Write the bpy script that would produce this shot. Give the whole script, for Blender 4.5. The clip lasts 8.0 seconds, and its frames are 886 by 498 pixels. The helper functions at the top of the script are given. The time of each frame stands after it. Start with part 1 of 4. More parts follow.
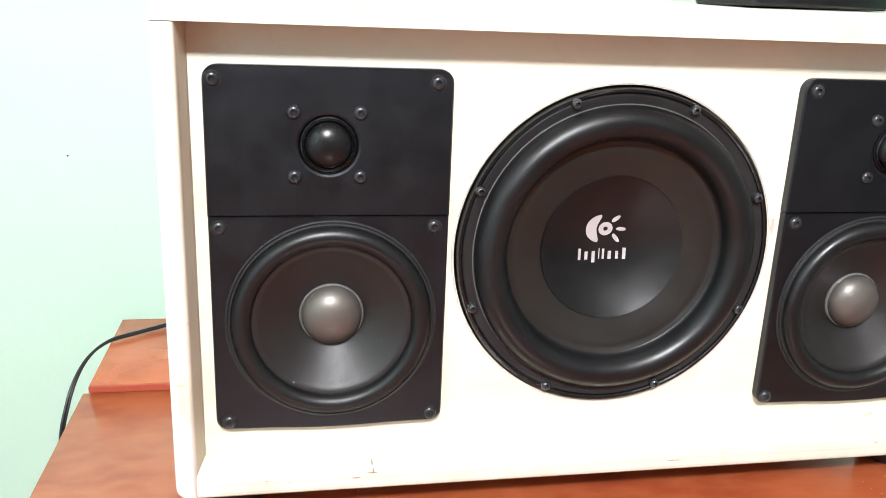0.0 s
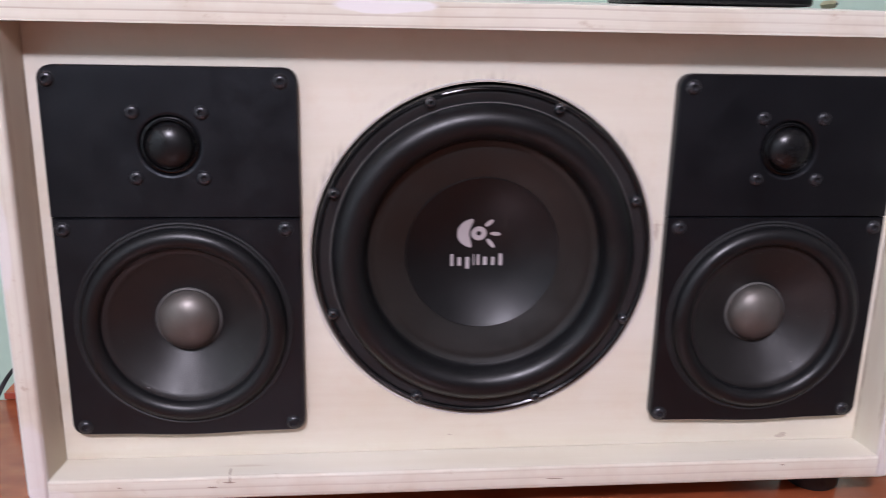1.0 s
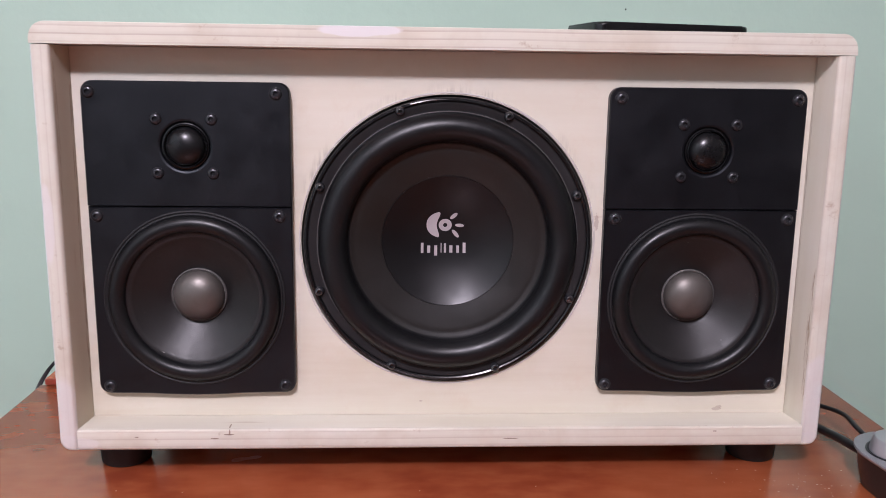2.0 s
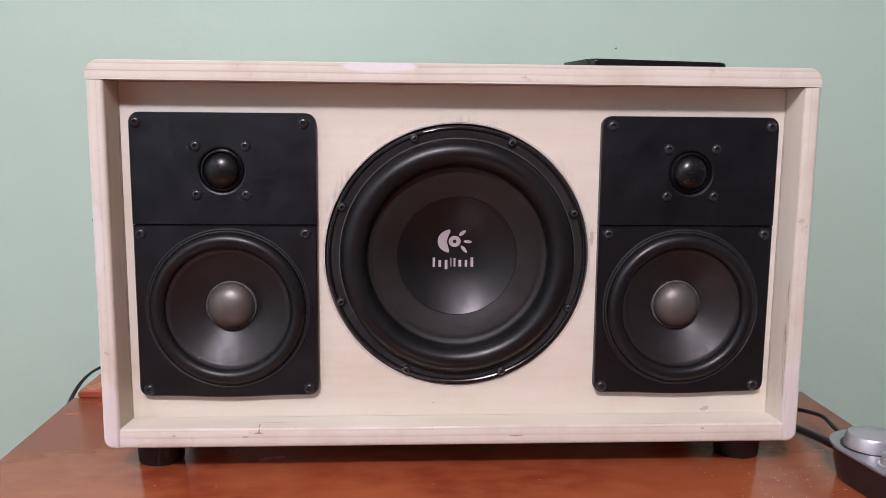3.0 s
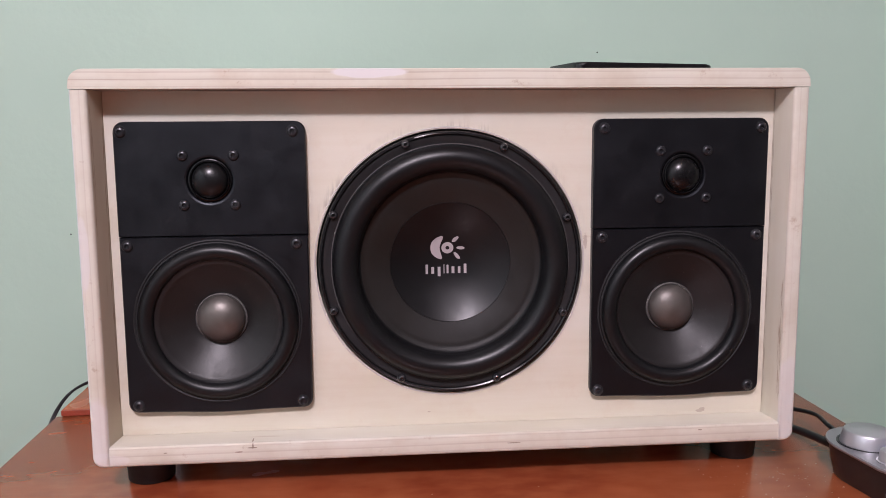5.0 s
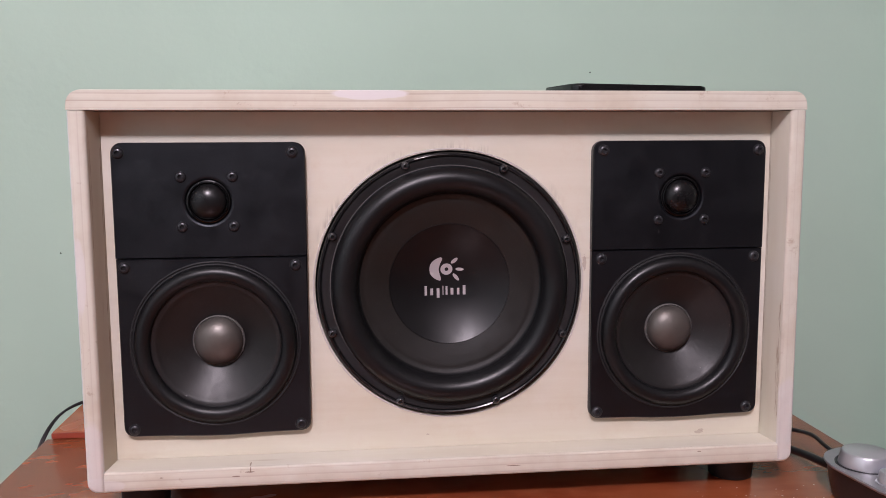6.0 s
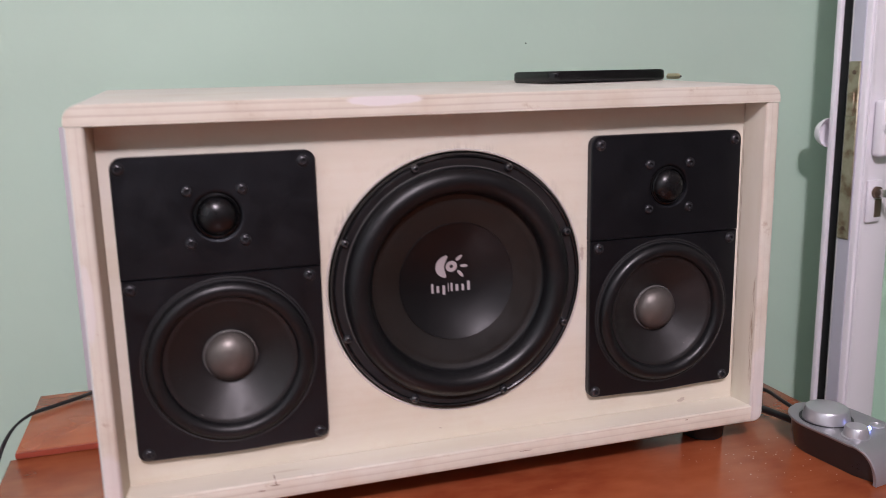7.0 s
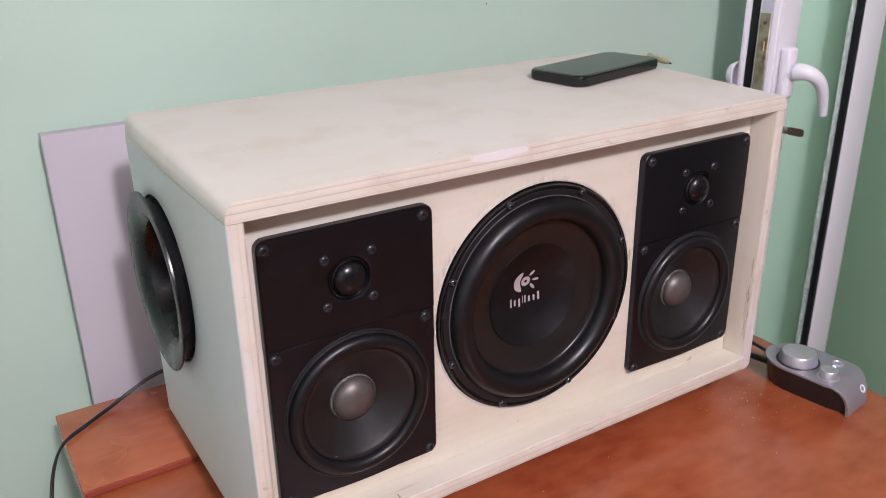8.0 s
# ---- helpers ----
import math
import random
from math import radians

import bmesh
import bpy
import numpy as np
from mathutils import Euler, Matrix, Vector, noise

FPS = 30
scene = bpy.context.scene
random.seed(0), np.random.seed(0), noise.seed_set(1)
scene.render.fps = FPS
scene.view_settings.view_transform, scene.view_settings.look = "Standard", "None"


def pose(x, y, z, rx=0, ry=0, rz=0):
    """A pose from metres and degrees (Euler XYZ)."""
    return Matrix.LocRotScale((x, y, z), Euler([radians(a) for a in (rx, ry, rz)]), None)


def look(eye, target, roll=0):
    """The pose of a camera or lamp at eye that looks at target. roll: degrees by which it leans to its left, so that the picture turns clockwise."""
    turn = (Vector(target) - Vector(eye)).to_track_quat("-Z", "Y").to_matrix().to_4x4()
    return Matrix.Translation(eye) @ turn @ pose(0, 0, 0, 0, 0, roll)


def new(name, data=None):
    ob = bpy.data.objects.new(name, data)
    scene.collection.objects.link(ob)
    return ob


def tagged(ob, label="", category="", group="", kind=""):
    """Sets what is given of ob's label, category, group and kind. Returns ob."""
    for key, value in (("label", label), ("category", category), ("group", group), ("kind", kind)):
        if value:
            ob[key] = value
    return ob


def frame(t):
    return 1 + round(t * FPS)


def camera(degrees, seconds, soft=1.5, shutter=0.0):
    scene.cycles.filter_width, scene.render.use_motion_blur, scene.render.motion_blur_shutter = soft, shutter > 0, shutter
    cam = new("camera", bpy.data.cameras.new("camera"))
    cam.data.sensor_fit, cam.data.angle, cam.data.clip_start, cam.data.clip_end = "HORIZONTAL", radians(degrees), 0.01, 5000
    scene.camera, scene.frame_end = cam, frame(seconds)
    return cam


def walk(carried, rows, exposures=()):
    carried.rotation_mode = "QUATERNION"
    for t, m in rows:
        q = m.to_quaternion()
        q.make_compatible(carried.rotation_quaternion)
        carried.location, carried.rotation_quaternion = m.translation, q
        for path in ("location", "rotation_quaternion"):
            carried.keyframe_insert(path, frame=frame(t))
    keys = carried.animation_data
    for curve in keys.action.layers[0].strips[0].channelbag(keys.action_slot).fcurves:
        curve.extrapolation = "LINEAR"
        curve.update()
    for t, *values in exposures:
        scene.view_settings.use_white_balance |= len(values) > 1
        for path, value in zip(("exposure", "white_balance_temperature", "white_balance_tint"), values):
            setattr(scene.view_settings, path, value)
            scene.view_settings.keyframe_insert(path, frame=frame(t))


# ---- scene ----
cam = camera(55.7, 8.0, soft=0.35, shutter=0.4)
PATH = [
    (0, (-0.218, -0.517, 1.132), (0.131, 1.366, 0.554), 2.3),
    (0.3, (-0.197, -0.504, 1.138), (0.115, 1.383, 0.552), 2.2),
    (0.5, (-0.167, -0.505, 1.127), (0.092, 1.401, 0.579), 1.9),
    (0.8, (-0.123, -0.506, 1.125), (0.117, 1.4, 0.569), 1.6),
    (1, (-0.08, -0.521, 1.119), (0.111, 1.398, 0.589), 1.2),
    (1.2, (-0.049, -0.54, 1.113), (0.113, 1.387, 0.603), 0.9),
    (2.3, (-0.035, -0.663, 1.078), (0.054, 1.306, 0.739), 0.8),
    (2.5, (-0.046, -0.678, 1.074), (0.055, 1.294, 0.752), 0.9),
    (3, (-0.051, -0.702, 1.079), (0.056, 1.273, 0.789), 0.5),
    (3.5, (-0.053, -0.716, 1.077), (0.07, 1.26, 0.796), -0.1),
    (4, (-0.055, -0.714, 1.073), (0.077, 1.263, 0.797), -0.5),
    (4.5, (-0.063, -0.703, 1.076), (0.09, 1.271, 0.794), -0.5),
    (4.7, (-0.065, -0.698, 1.075), (0.096, 1.276, 0.797), -0.5),
    (5.8, (-0.077, -0.69, 1.083), (0.123, 1.285, 0.839), -0.3),
    (6, (-0.081, -0.689, 1.082), (0.131, 1.285, 0.846), -0.3),
    (6.3, (-0.095, -0.685, 1.089), (0.176, 1.28, 0.838), -0.4),
    (6.5, (-0.106, -0.684, 1.086), (0.223, 1.271, 0.819), -0.6),
    (6.7, (-0.134, -0.676, 1.089), (0.274, 1.26, 0.796), -0.8),
    (7, (-0.216, -0.658, 1.142), (0.353, 1.217, 0.739), -1.3),
    (7.2, (-0.274, -0.645, 1.184), (0.389, 1.182, 0.712), -1.7),
    (7.5, (-0.359, -0.614, 1.243), (0.444, 1.12, 0.655), -1.6),
    (7.7, (-0.403, -0.59, 1.278), (0.481, 1.078, 0.616), -1.5),
    (8, (-0.454, -0.549, 1.313), (0.529, 1.018, 0.551), -0.9),
]
walk(cam, [(t, look(eye, target, roll)) for t, eye, target, roll in PATH], exposures=((0.0, 1.12, 6050, 7), (0.3, 1.12, 6050, 7), (0.5, 0.92, 6050, 9), (0.8, 0.06, 6100, 18), (1.0, 0.02, 5800, 24), (2.5, 0.0, 6050, 27), (4.5, -0.04, 6150, 28), (6.5, -0.20, 6250, 29), (6.9, -0.20, 6250, 29), (7.2, -0.14, 6200, 28), (7.5, -0.05, 6150, 29), (8.0, -0.02, 6150, 27)))

# ---------------- world, lamp and exposure ----------------
world = bpy.data.worlds.new("room_air")
scene.world = world
world.use_nodes = True
world.node_tree.nodes["Background"].inputs["Color"].default_value = (1.0, 0.98, 0.96, 1)
world.node_tree.nodes["Background"].inputs["Strength"].default_value = 0.02

bulb = bpy.data.lights.new("ceiling_bulb", "POINT")
bulb.energy = 172
bulb.color = (1.0, 0.96, 0.95)
bulb.shadow_soft_size = 0.10
bulb_ob = new("ceiling_bulb", bulb)
bulb_ob.matrix_world = pose(-0.38, -1.82, 2.42)


# ---------------- node helpers ----------------
def material(name, base, rough=0.5, metal=0.0, spec=0.5):
    m = bpy.data.materials.new(name)
    m.use_nodes = True
    b = m.node_tree.nodes["Principled BSDF"]
    b.inputs["Base Color"].default_value = (*base, 1)
    b.inputs["Roughness"].default_value = rough
    b.inputs["Metallic"].default_value = metal
    b.inputs["Specular IOR Level"].default_value = spec
    return m


class Nodes:
    """Short wiring for one material."""

    def __init__(self, m):
        self.t = m.node_tree
        self.b = self.t.nodes["Principled BSDF"]
        self.p = self.t.nodes.new("ShaderNodeNewGeometry").outputs["Position"]

    def link(self, a, b):
        self.t.links.new(a, b)

    def scaled(self, s, off=(0, 0, 0)):
        n = self.t.nodes.new("ShaderNodeMapping")
        n.inputs["Scale"].default_value = s
        n.inputs["Location"].default_value = off
        self.link(self.p, n.inputs["Vector"])
        return n.outputs["Vector"]

    def noise(self, vec, scale, detail=4, rough=0.55):
        n = self.t.nodes.new("ShaderNodeTexNoise")
        n.inputs["Scale"].default_value = scale
        n.inputs["Detail"].default_value = detail
        n.inputs["Roughness"].default_value = rough
        self.link(vec, n.inputs["Vector"])
        return n.outputs["Fac"]

    def ramp(self, fac, *stops):
        n = self.t.nodes.new("ShaderNodeValToRGB")
        e = n.color_ramp.elements
        while len(e) < len(stops):
            e.new(0.5)
        for el, (pos, c) in zip(e, stops):
            el.position = pos
            el.color = (*c, 1) if isinstance(c, tuple) else (c, c, c, 1)
        self.link(fac, n.inputs["Fac"])
        return n.outputs["Color"]

    def mix(self, fac, a, b, mode="MIX"):
        n = self.t.nodes.new("ShaderNodeMix")
        n.data_type, n.blend_type = "RGBA", mode
        for sock, v in ((n.inputs[0], fac), (n.inputs[6], a), (n.inputs[7], b)):
            if isinstance(v, (int, float)):
                sock.default_value = v
            elif isinstance(v, tuple):
                sock.default_value = (*v, 1)
            else:
                self.link(v, sock)
        return n.outputs[2]

    def maths(self, op, a, b=0.0, c=0.0):
        n = self.t.nodes.new("ShaderNodeMath")
        n.operation = op
        for sock, v in zip(n.inputs, (a, b, c)):
            if isinstance(v, (int, float)):
                sock.default_value = v
            else:
                self.link(v, sock)
        return n.outputs[0]

    def ease(self, v, lo, hi, top=1.0):
        """0 below lo, top above hi, and a soft step between them."""
        n = self.t.nodes.new("ShaderNodeMapRange")
        n.interpolation_type = "SMOOTHSTEP"
        for key, value in (("From Min", lo), ("From Max", hi), ("To Max", top)):
            n.inputs[key].default_value = value
        self.link(v, n.inputs["Value"])
        return n.outputs["Result"]

    def axes(self):
        n = self.t.nodes.new("ShaderNodeSeparateXYZ")
        self.link(self.p, n.inputs[0])
        return n.outputs

    def blob(self, centre, size, rag=0.5, scale=120.0):
        """1 inside a ragged ellipsoid of that centre and those half-sizes, 0 outside."""
        x, y, z = self.axes()
        d = None
        for v, c, s in zip((x, y, z), centre, size):
            q = self.maths("POWER", self.maths("DIVIDE", self.maths("SUBTRACT", v, c), s), 2.0)
            d = q if d is None else self.maths("ADD", d, q)
        n = self.maths("MULTIPLY", self.maths("SUBTRACT", self.noise(self.p, scale, 3), 0.5), rag * 2)
        d = self.maths("ADD", d, n)
        return self.maths("SUBTRACT", 1.0, self.maths("SMOOTH_MAX", 0.0, self.maths("MINIMUM", self.maths("MULTIPLY", self.maths("SUBTRACT", d, 0.8), 3.0), 1.0), 0.01))

    def colour(self, c):
        self.link(c, self.b.inputs["Base Color"])

    def rough(self, r):
        self.link(r, self.b.inputs["Roughness"])

    def bump(self, h, strength=0.2, dist=0.001):
        n = self.t.nodes.new("ShaderNodeBump")
        n.inputs["Strength"].default_value = strength
        n.inputs["Distance"].default_value = dist
        self.link(h, n.inputs["Height"])
        self.link(n.outputs["Normal"], self.b.inputs["Normal"])


# ---------------- materials ----------------
def plaster(name, base, lo=0.93, hi=1.06, bump=0.25):
    m = material(name, base, 0.6, 0, 0.3)
    n = Nodes(m)
    big = n.noise(n.p, 1.7, 4)
    c = n.mix(1.0, base, n.ramp(big, (0.3, lo), (0.7, hi)), "MULTIPLY")
    n.colour(c)
    fine = n.noise(n.p, 90, 5, 0.6)
    lumps = n.noise(n.p, 14, 3)
    n.bump(n.maths("ADD", n.maths("MULTIPLY", fine, 0.4), lumps), bump, 0.004)
    return m


M_WALL = plaster("green_wall_paint", (0.432, 0.578, 0.474))
M_CEIL = plaster("ceiling_paint", (0.50, 0.46, 0.425))
# unseen west wall, pale and cool to throw light on the cabinet's side
M_PALE = plaster("pale_mint_wall_paint", (0.60, 0.71, 0.70))
# the wall green again, darkened: shade of the east side put into the colour
M_WALL_SHADED = plaster("green_wall_shaded", (0.215, 0.345, 0.23))
# unseen south and rear east walls, dark so that black plastic reflects little
M_BEIGE = plaster("beige_wall_paint", (0.095, 0.085, 0.075))
M_FLOOR = plaster("floor_lino", (0.15, 0.085, 0.052))
M_MARK = material("nail_mark", (0.03, 0.035, 0.03), 0.7)

WOOD = (0.70, 0.60, 0.50)


def ply(name, along, edge=None):
    """Raw poplar plywood. along: scale of the grain by axis; edge: axis across which the veneers of a cut edge lie."""
    m = material(name, WOOD, 0.55, 0, 0.35)
    n = Nodes(m)
    grain = n.noise(n.scaled(along), 1.0, 5, 0.6)
    broad = n.noise(n.scaled(tuple(a * 0.12 for a in along), (0.3, 0.1, 0.7)), 1.0, 3)
    cloud = n.noise(n.p, 9, 4)
    c = n.ramp(grain, (0.28, (0.565, 0.512, 0.40)), (0.5, (0.605, 0.560, 0.450)), (0.72, (0.635, 0.60, 0.498)))
    c = n.mix(n.ramp(broad, (0.42, 0.0), (0.62, 0.55)), c, (0.65, 0.622, 0.54))
    c = n.mix(n.ramp(cloud, (0.50, 0.0), (0.75, 0.45)), c, (0.65, 0.635, 0.575))
    specks = n.noise(n.scaled(tuple(a * 0.6 for a in along), (5, 2, 1)), 3.0, 2)
    c = n.mix(n.ramp(specks, (0.72, 0.0), (0.80, 0.35)), c, (0.36, 0.25, 0.17))
    h = grain
    if edge:
        x, y, z = n.axes()
        v, lo, step = (z, 1.1118, 0.0056) if edge == "z" else ((z, 0.8095, 0.0060) if edge == "b" else (n.maths("ABSOLUTE", x), 0.2800, 0.0052))
        wob = n.maths("MULTIPLY", n.maths("SUBTRACT", n.noise(n.scaled((7, 7, 7)), 1.0, 4), 0.5), 0.0030)
        u = n.maths("FRACT", n.maths("DIVIDE", n.maths("SUBTRACT", n.maths("ADD", v, wob), lo), step))
        line = n.ramp(u, (0.0, 0.0), (0.40, 0.0), (0.46, 1.0), (0.58, 0.9), (0.66, 0.25), (0.92, 0.15), (1.0, 0.0))
        broken = n.ramp(n.noise(n.scaled(tuple(a * 0.35 for a in along), (9, 4, 3)), 1.0, 4, 0.7), (0.36, 0.15), (0.62, 0.85))
        line = n.maths("MULTIPLY", n.mix(1.0, line, broken, "MULTIPLY"), {"z": 0.70, "b": 0.42, "x": 0.26}[edge])
        c = n.mix(0.45, c, (0.60, 0.575, 0.505))
        smear = n.ramp(n.noise(n.p, 24, 4, 0.65), (0.46, 0.0), (0.74, 0.42))
        c = n.mix(smear, c, (0.45, 0.36, 0.265))
        c = n.mix(line, c, (0.33, 0.25, 0.19))
        dark = n.ramp(n.noise(n.p, 75, 4, 0.7), (0.63, 0.0), (0.72, 0.55))
        c = n.mix(dark, c, (0.34, 0.24, 0.16))
    return m, n, c, h


def finish(n, c, h):
    n.colour(c)
    n.bump(h, 0.12, 0.0008)


M_PLY, _n, _c, _h = ply("plywood_face", (6, 60, 90))
for _p, _s in (((-0.168, -0.014, 0.8265), (0.0006, 0.005, 0.001)), ((-0.241, -0.002, 1.113), (0.005, 0.010, 0.002))):
    _c = _n.mix(_n.maths("MULTIPLY", _n.blob(_p, _s, 0.6, 260), 0.75), _c, (0.16, 0.09, 0.05))
finish(_n, _c, _h)
# outside faces, sanded paler and cloudy
M_PLY_PALE, _n, _c, _h = ply("plywood_sanded", (5, 40, 40))
_c = _n.mix(_n.ramp(_n.noise(_n.p, 5, 5, 0.6), (0.3, 0.40), (0.65, 0.80)), _c, (0.64, 0.605, 0.57))
_c = _n.mix(_n.ramp(_n.noise(_n.p, 16, 4, 0.6), (0.50, 0.0), (0.70, 0.6)), _c, (0.57, 0.505, 0.415))
_c = _n.mix(_n.ramp(_n.noise(_n.p, 150, 2), (0.76, 0.0), (0.80, 0.6)), _c, (0.30, 0.24, 0.2))
finish(_n, _c, _h)

# outside faces of the sides: the cool light they catch put into the colour
M_PLY_COOL, _n, _c, _h = ply("plywood_cool_lit", (40, 40, 6))
_c = _n.mix(_n.ramp(_n.noise(_n.p, 7, 5, 0.6), (0.3, 0.55), (0.7, 0.92)), _c, (0.56, 0.615, 0.62))
_c = _n.mix(_n.ramp(_n.noise(_n.p, 22, 4, 0.6), (0.55, 0.0), (0.75, 0.5)), _c, (0.64, 0.655, 0.64))
finish(_n, _c, _h)

M_PLY_SIDE, _n, _c, _h = ply("plywood_side", (60, 60, 8))
# left inner face only: its brown shade and warm bounce put into the colour
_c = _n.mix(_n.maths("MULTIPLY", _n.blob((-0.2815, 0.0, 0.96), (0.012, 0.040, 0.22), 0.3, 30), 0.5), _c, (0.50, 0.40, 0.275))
_streaks = _n.ramp(_n.noise(_n.scaled((1, 800, 55)), 1.0, 4, 0.65), (0.46, 0.0), (0.60, 1.0))
for _p, _s, _k in (((0.2815, -0.0155, 0.895), (0.005, 0.0030, 0.055), 0.75), ((0.2800, 0.0072, 0.97), (0.005, 0.0016, 0.15), 0.5), ((-0.2815, -0.0150, 1.050), (0.005, 0.0022, 0.050), 0.5), ((-0.2800, 0.0064, 0.98), (0.005, 0.0024, 0.13), 0.75)):
    _c = _n.mix(_n.maths("MULTIPLY", _n.mix(1.0, _n.blob(_p, _s, 0.9, 90), _streaks, "MULTIPLY"), _k), _c, (0.24, 0.145, 0.08))
finish(_n, _c, _h)

# the baffle, with sooty pencil-like scuffs above the big driver
M_BAFFLE, _n, _c, _h = ply("plywood_baffle", (5, 60, 70))
_x, _y, _z = _n.axes()
_r = _n.maths("SQRT", _n.maths("ADD", _n.maths("POWER", _x, 2.0), _n.maths("POWER", _n.maths("SUBTRACT", _z, 0.968), 2.0)))
_ring = _n.ramp(_n.maths("MULTIPLY", _n.maths("SUBTRACT", _r, 0.108), 55.0), (0.0, 1.0), (0.34, 0.9), (0.80, 0.0))
_streak = _n.ramp(_n.noise(_n.scaled((420, 420, 60)), 1.0, 4), (0.44, 0.0), (0.62, 1.0))
_patchy = _n.ramp(_n.noise(_n.p, 22, 2), (0.42, 0.0), (0.6, 1.0))
_up = _n.ramp(_n.maths("MULTIPLY", _n.maths("SUBTRACT", _z, 0.985), 12.0), (0.0, 0.0), (0.5, 1.0))
_m = _n.mix(1.0, _n.mix(1.0, _ring, _streak, "MULTIPLY"), _n.mix(1.0, _patchy, _up, "MULTIPLY"), "MULTIPLY")
_c = _n.mix(_n.maths("MULTIPLY", _m, 0.72), _c, (0.13, 0.10, 0.085))
for _p, _s in (((0.223, 0.008, 0.8300), (0.0045, 0.004, 0.0014)), ((0.225, 0.008, 0.8318), (0.0022, 0.004, 0.0012)), ((0.116, 0.008, 0.985), (0.0016, 0.004, 0.006)), ((-0.02, 0.008, 0.838), (0.0015, 0.004, 0.0006))):
    _c = _n.mix(_n.maths("MULTIPLY", _n.blob(_p, _s, 1.6, 700), 0.6), _c, (0.33, 0.25, 0.20))
_c = _n.mix(_n.maths("MULTIPLY", _n.ramp(_n.noise(_n.p, 30, 5, 0.7), (0.56, 0.0), (0.72, 0.35)), 1.0), _c, (0.56, 0.47, 0.355))
finish(_n, _c, _h)

FILLER = (0.635, 0.605, 0.59)
M_EDGE_TOP, _n, _c, _h = ply("plywood_edge_top", (7, 200, 300), "z")
_c = _n.mix(_n.blob((-0.068, -0.02, 1.1255), (0.032, 0.03, 0.0042), 0.8, 45), _c, FILLER)
finish(_n, _c, _h)
M_EDGE_LOW, _n, _c, _h = ply("plywood_edge_bottom", (7, 200, 300), "b")
for _p, _s in (((-0.168, -0.02, 0.8222), (0.0040, 0.02, 0.0006)), ((-0.1675, -0.02, 0.8240), (0.0006, 0.02, 0.0022)), ((-0.179, -0.02, 0.8190), (0.0032, 0.02, 0.0005)), ((-0.238, -0.02, 0.8205), (0.0016, 0.02, 0.0004)), ((0.212, -0.02, 0.8225), (0.0018, 0.02, 0.0005)), ((0.05, -0.02, 0.8175), (0.006, 0.02, 0.0004))):
    _c = _n.mix(_n.maths("MULTIPLY", _n.blob(_p, _s, 0.9, 700), 0.8), _c, (0.15, 0.085, 0.055))
_c = _n.mix(_n.maths("MULTIPLY", _n.blob((-0.287, -0.02, 0.815), (0.020, 0.03, 0.006), 0.8, 110), 0.5), _c, FILLER)
finish(_n, _c, _h)
M_EDGE_SIDE, _n, _c, _h = ply("plywood_edge_side", (300, 200, 7), "x")
for _p, _s in (((-0.29, -0.02, 0.840), (0.012, 0.03, 0.028)), ((0.29, -0.02, 0.850), (0.012, 0.03, 0.035)), ((-0.293, -0.02, 0.985), (0.005, 0.03, 0.030)), ((-0.288, -0.02, 0.8165), (0.013, 0.03, 0.006)), ((0.289, -0.02, 0.8165), (0.011, 0.03, 0.005))):
    _c = _n.mix(_n.maths("MULTIPLY", _n.blob(_p, _s, 0.5, 60), 0.65), _c, FILLER)
finish(_n, _c, _h)


def black(name, base, rough, grain=0.0, scale=900.0, dust=0.0, spec=0.5, blue=1.15):
    m = material(name, (base, base * (1.02 if blue > 1 else 0.92), base * blue), rough, 0, spec)
    n = Nodes(m)
    if grain:
        n.bump(n.noise(n.p, scale, 3), grain, 0.0006)
    cloud = n.noise(n.p, 35, 5, 0.65)
    n.rough(n.ramp(cloud, (0.3, max(rough - 0.08, 0.03)), (0.7, min(rough + 0.1, 1.0))))
    c = n.ramp(n.noise(n.p, 12, 4), (0.3, (base * 0.85, base * (0.87 if blue > 1 else 0.78), base * 0.85 * blue)), (0.7, (base * 1.2, base * (1.23 if blue > 1 else 1.10), base * 1.2 * blue)))
    if dust:
        sp = n.ramp(n.noise(n.p, 420, 2), (0.74, 0.0), (0.80, dust))
        c = n.mix(sp, c, (0.35, 0.34, 0.33))
    n.colour(c)
    return m


M_PLATE = black("black_textured_plastic", 0.0020, 0.38, 0.20, 1700, 0.05, 0.46, 1.5)
M_PLATE.node_tree.nodes["Principled BSDF"].inputs["Specular Tint"].default_value = (0.84, 0.91, 1.0, 1)
M_SCREW = black("black_oxide_screw", 0.030, 0.27)
M_SCREW_WET = black("glossy_black_screw", 0.020, 0.07, 0.0, 900.0, 0.0, 0.9)
M_SCREW.node_tree.nodes["Principled BSDF"].inputs["Metallic"].default_value = 0.4
M_GLOSS = black("black_basket_enamel", 0.004, 0.20, 0.35, 160, 0.0, 0.42)
M_FLANGE = black("dusty_black_steel", 0.010, 0.42, 0.25, 500, 0.10, 0.45, 1.1)
M_RUBBER = black("black_rubber_surround", 0.0055, 0.36, 0.06, 900, 0.05, 0.34)
M_GROOVE = black("black_recess", 0.006, 0.6)
M_CONE = black("dark_woofer_cone", 0.0085, 0.42, 0.12, 800, 0.12, 0.46, 0.80)
M_CAP = black("black_dish_cap", 0.0045, 0.40, 0.04, 900, 0.0, 0.36)
M_PAPER = black("coated_paper_cone", 0.010, 0.43, 0.16, 1500, 0.45, 0.42, 0.92)
M_DOME = black("soft_tweeter_dome", 0.005, 0.28, 0.0, 900.0, 0.0, 0.35)
M_ALU = black("grey_dust_cap", 0.13, 0.43, 0.06, 900)
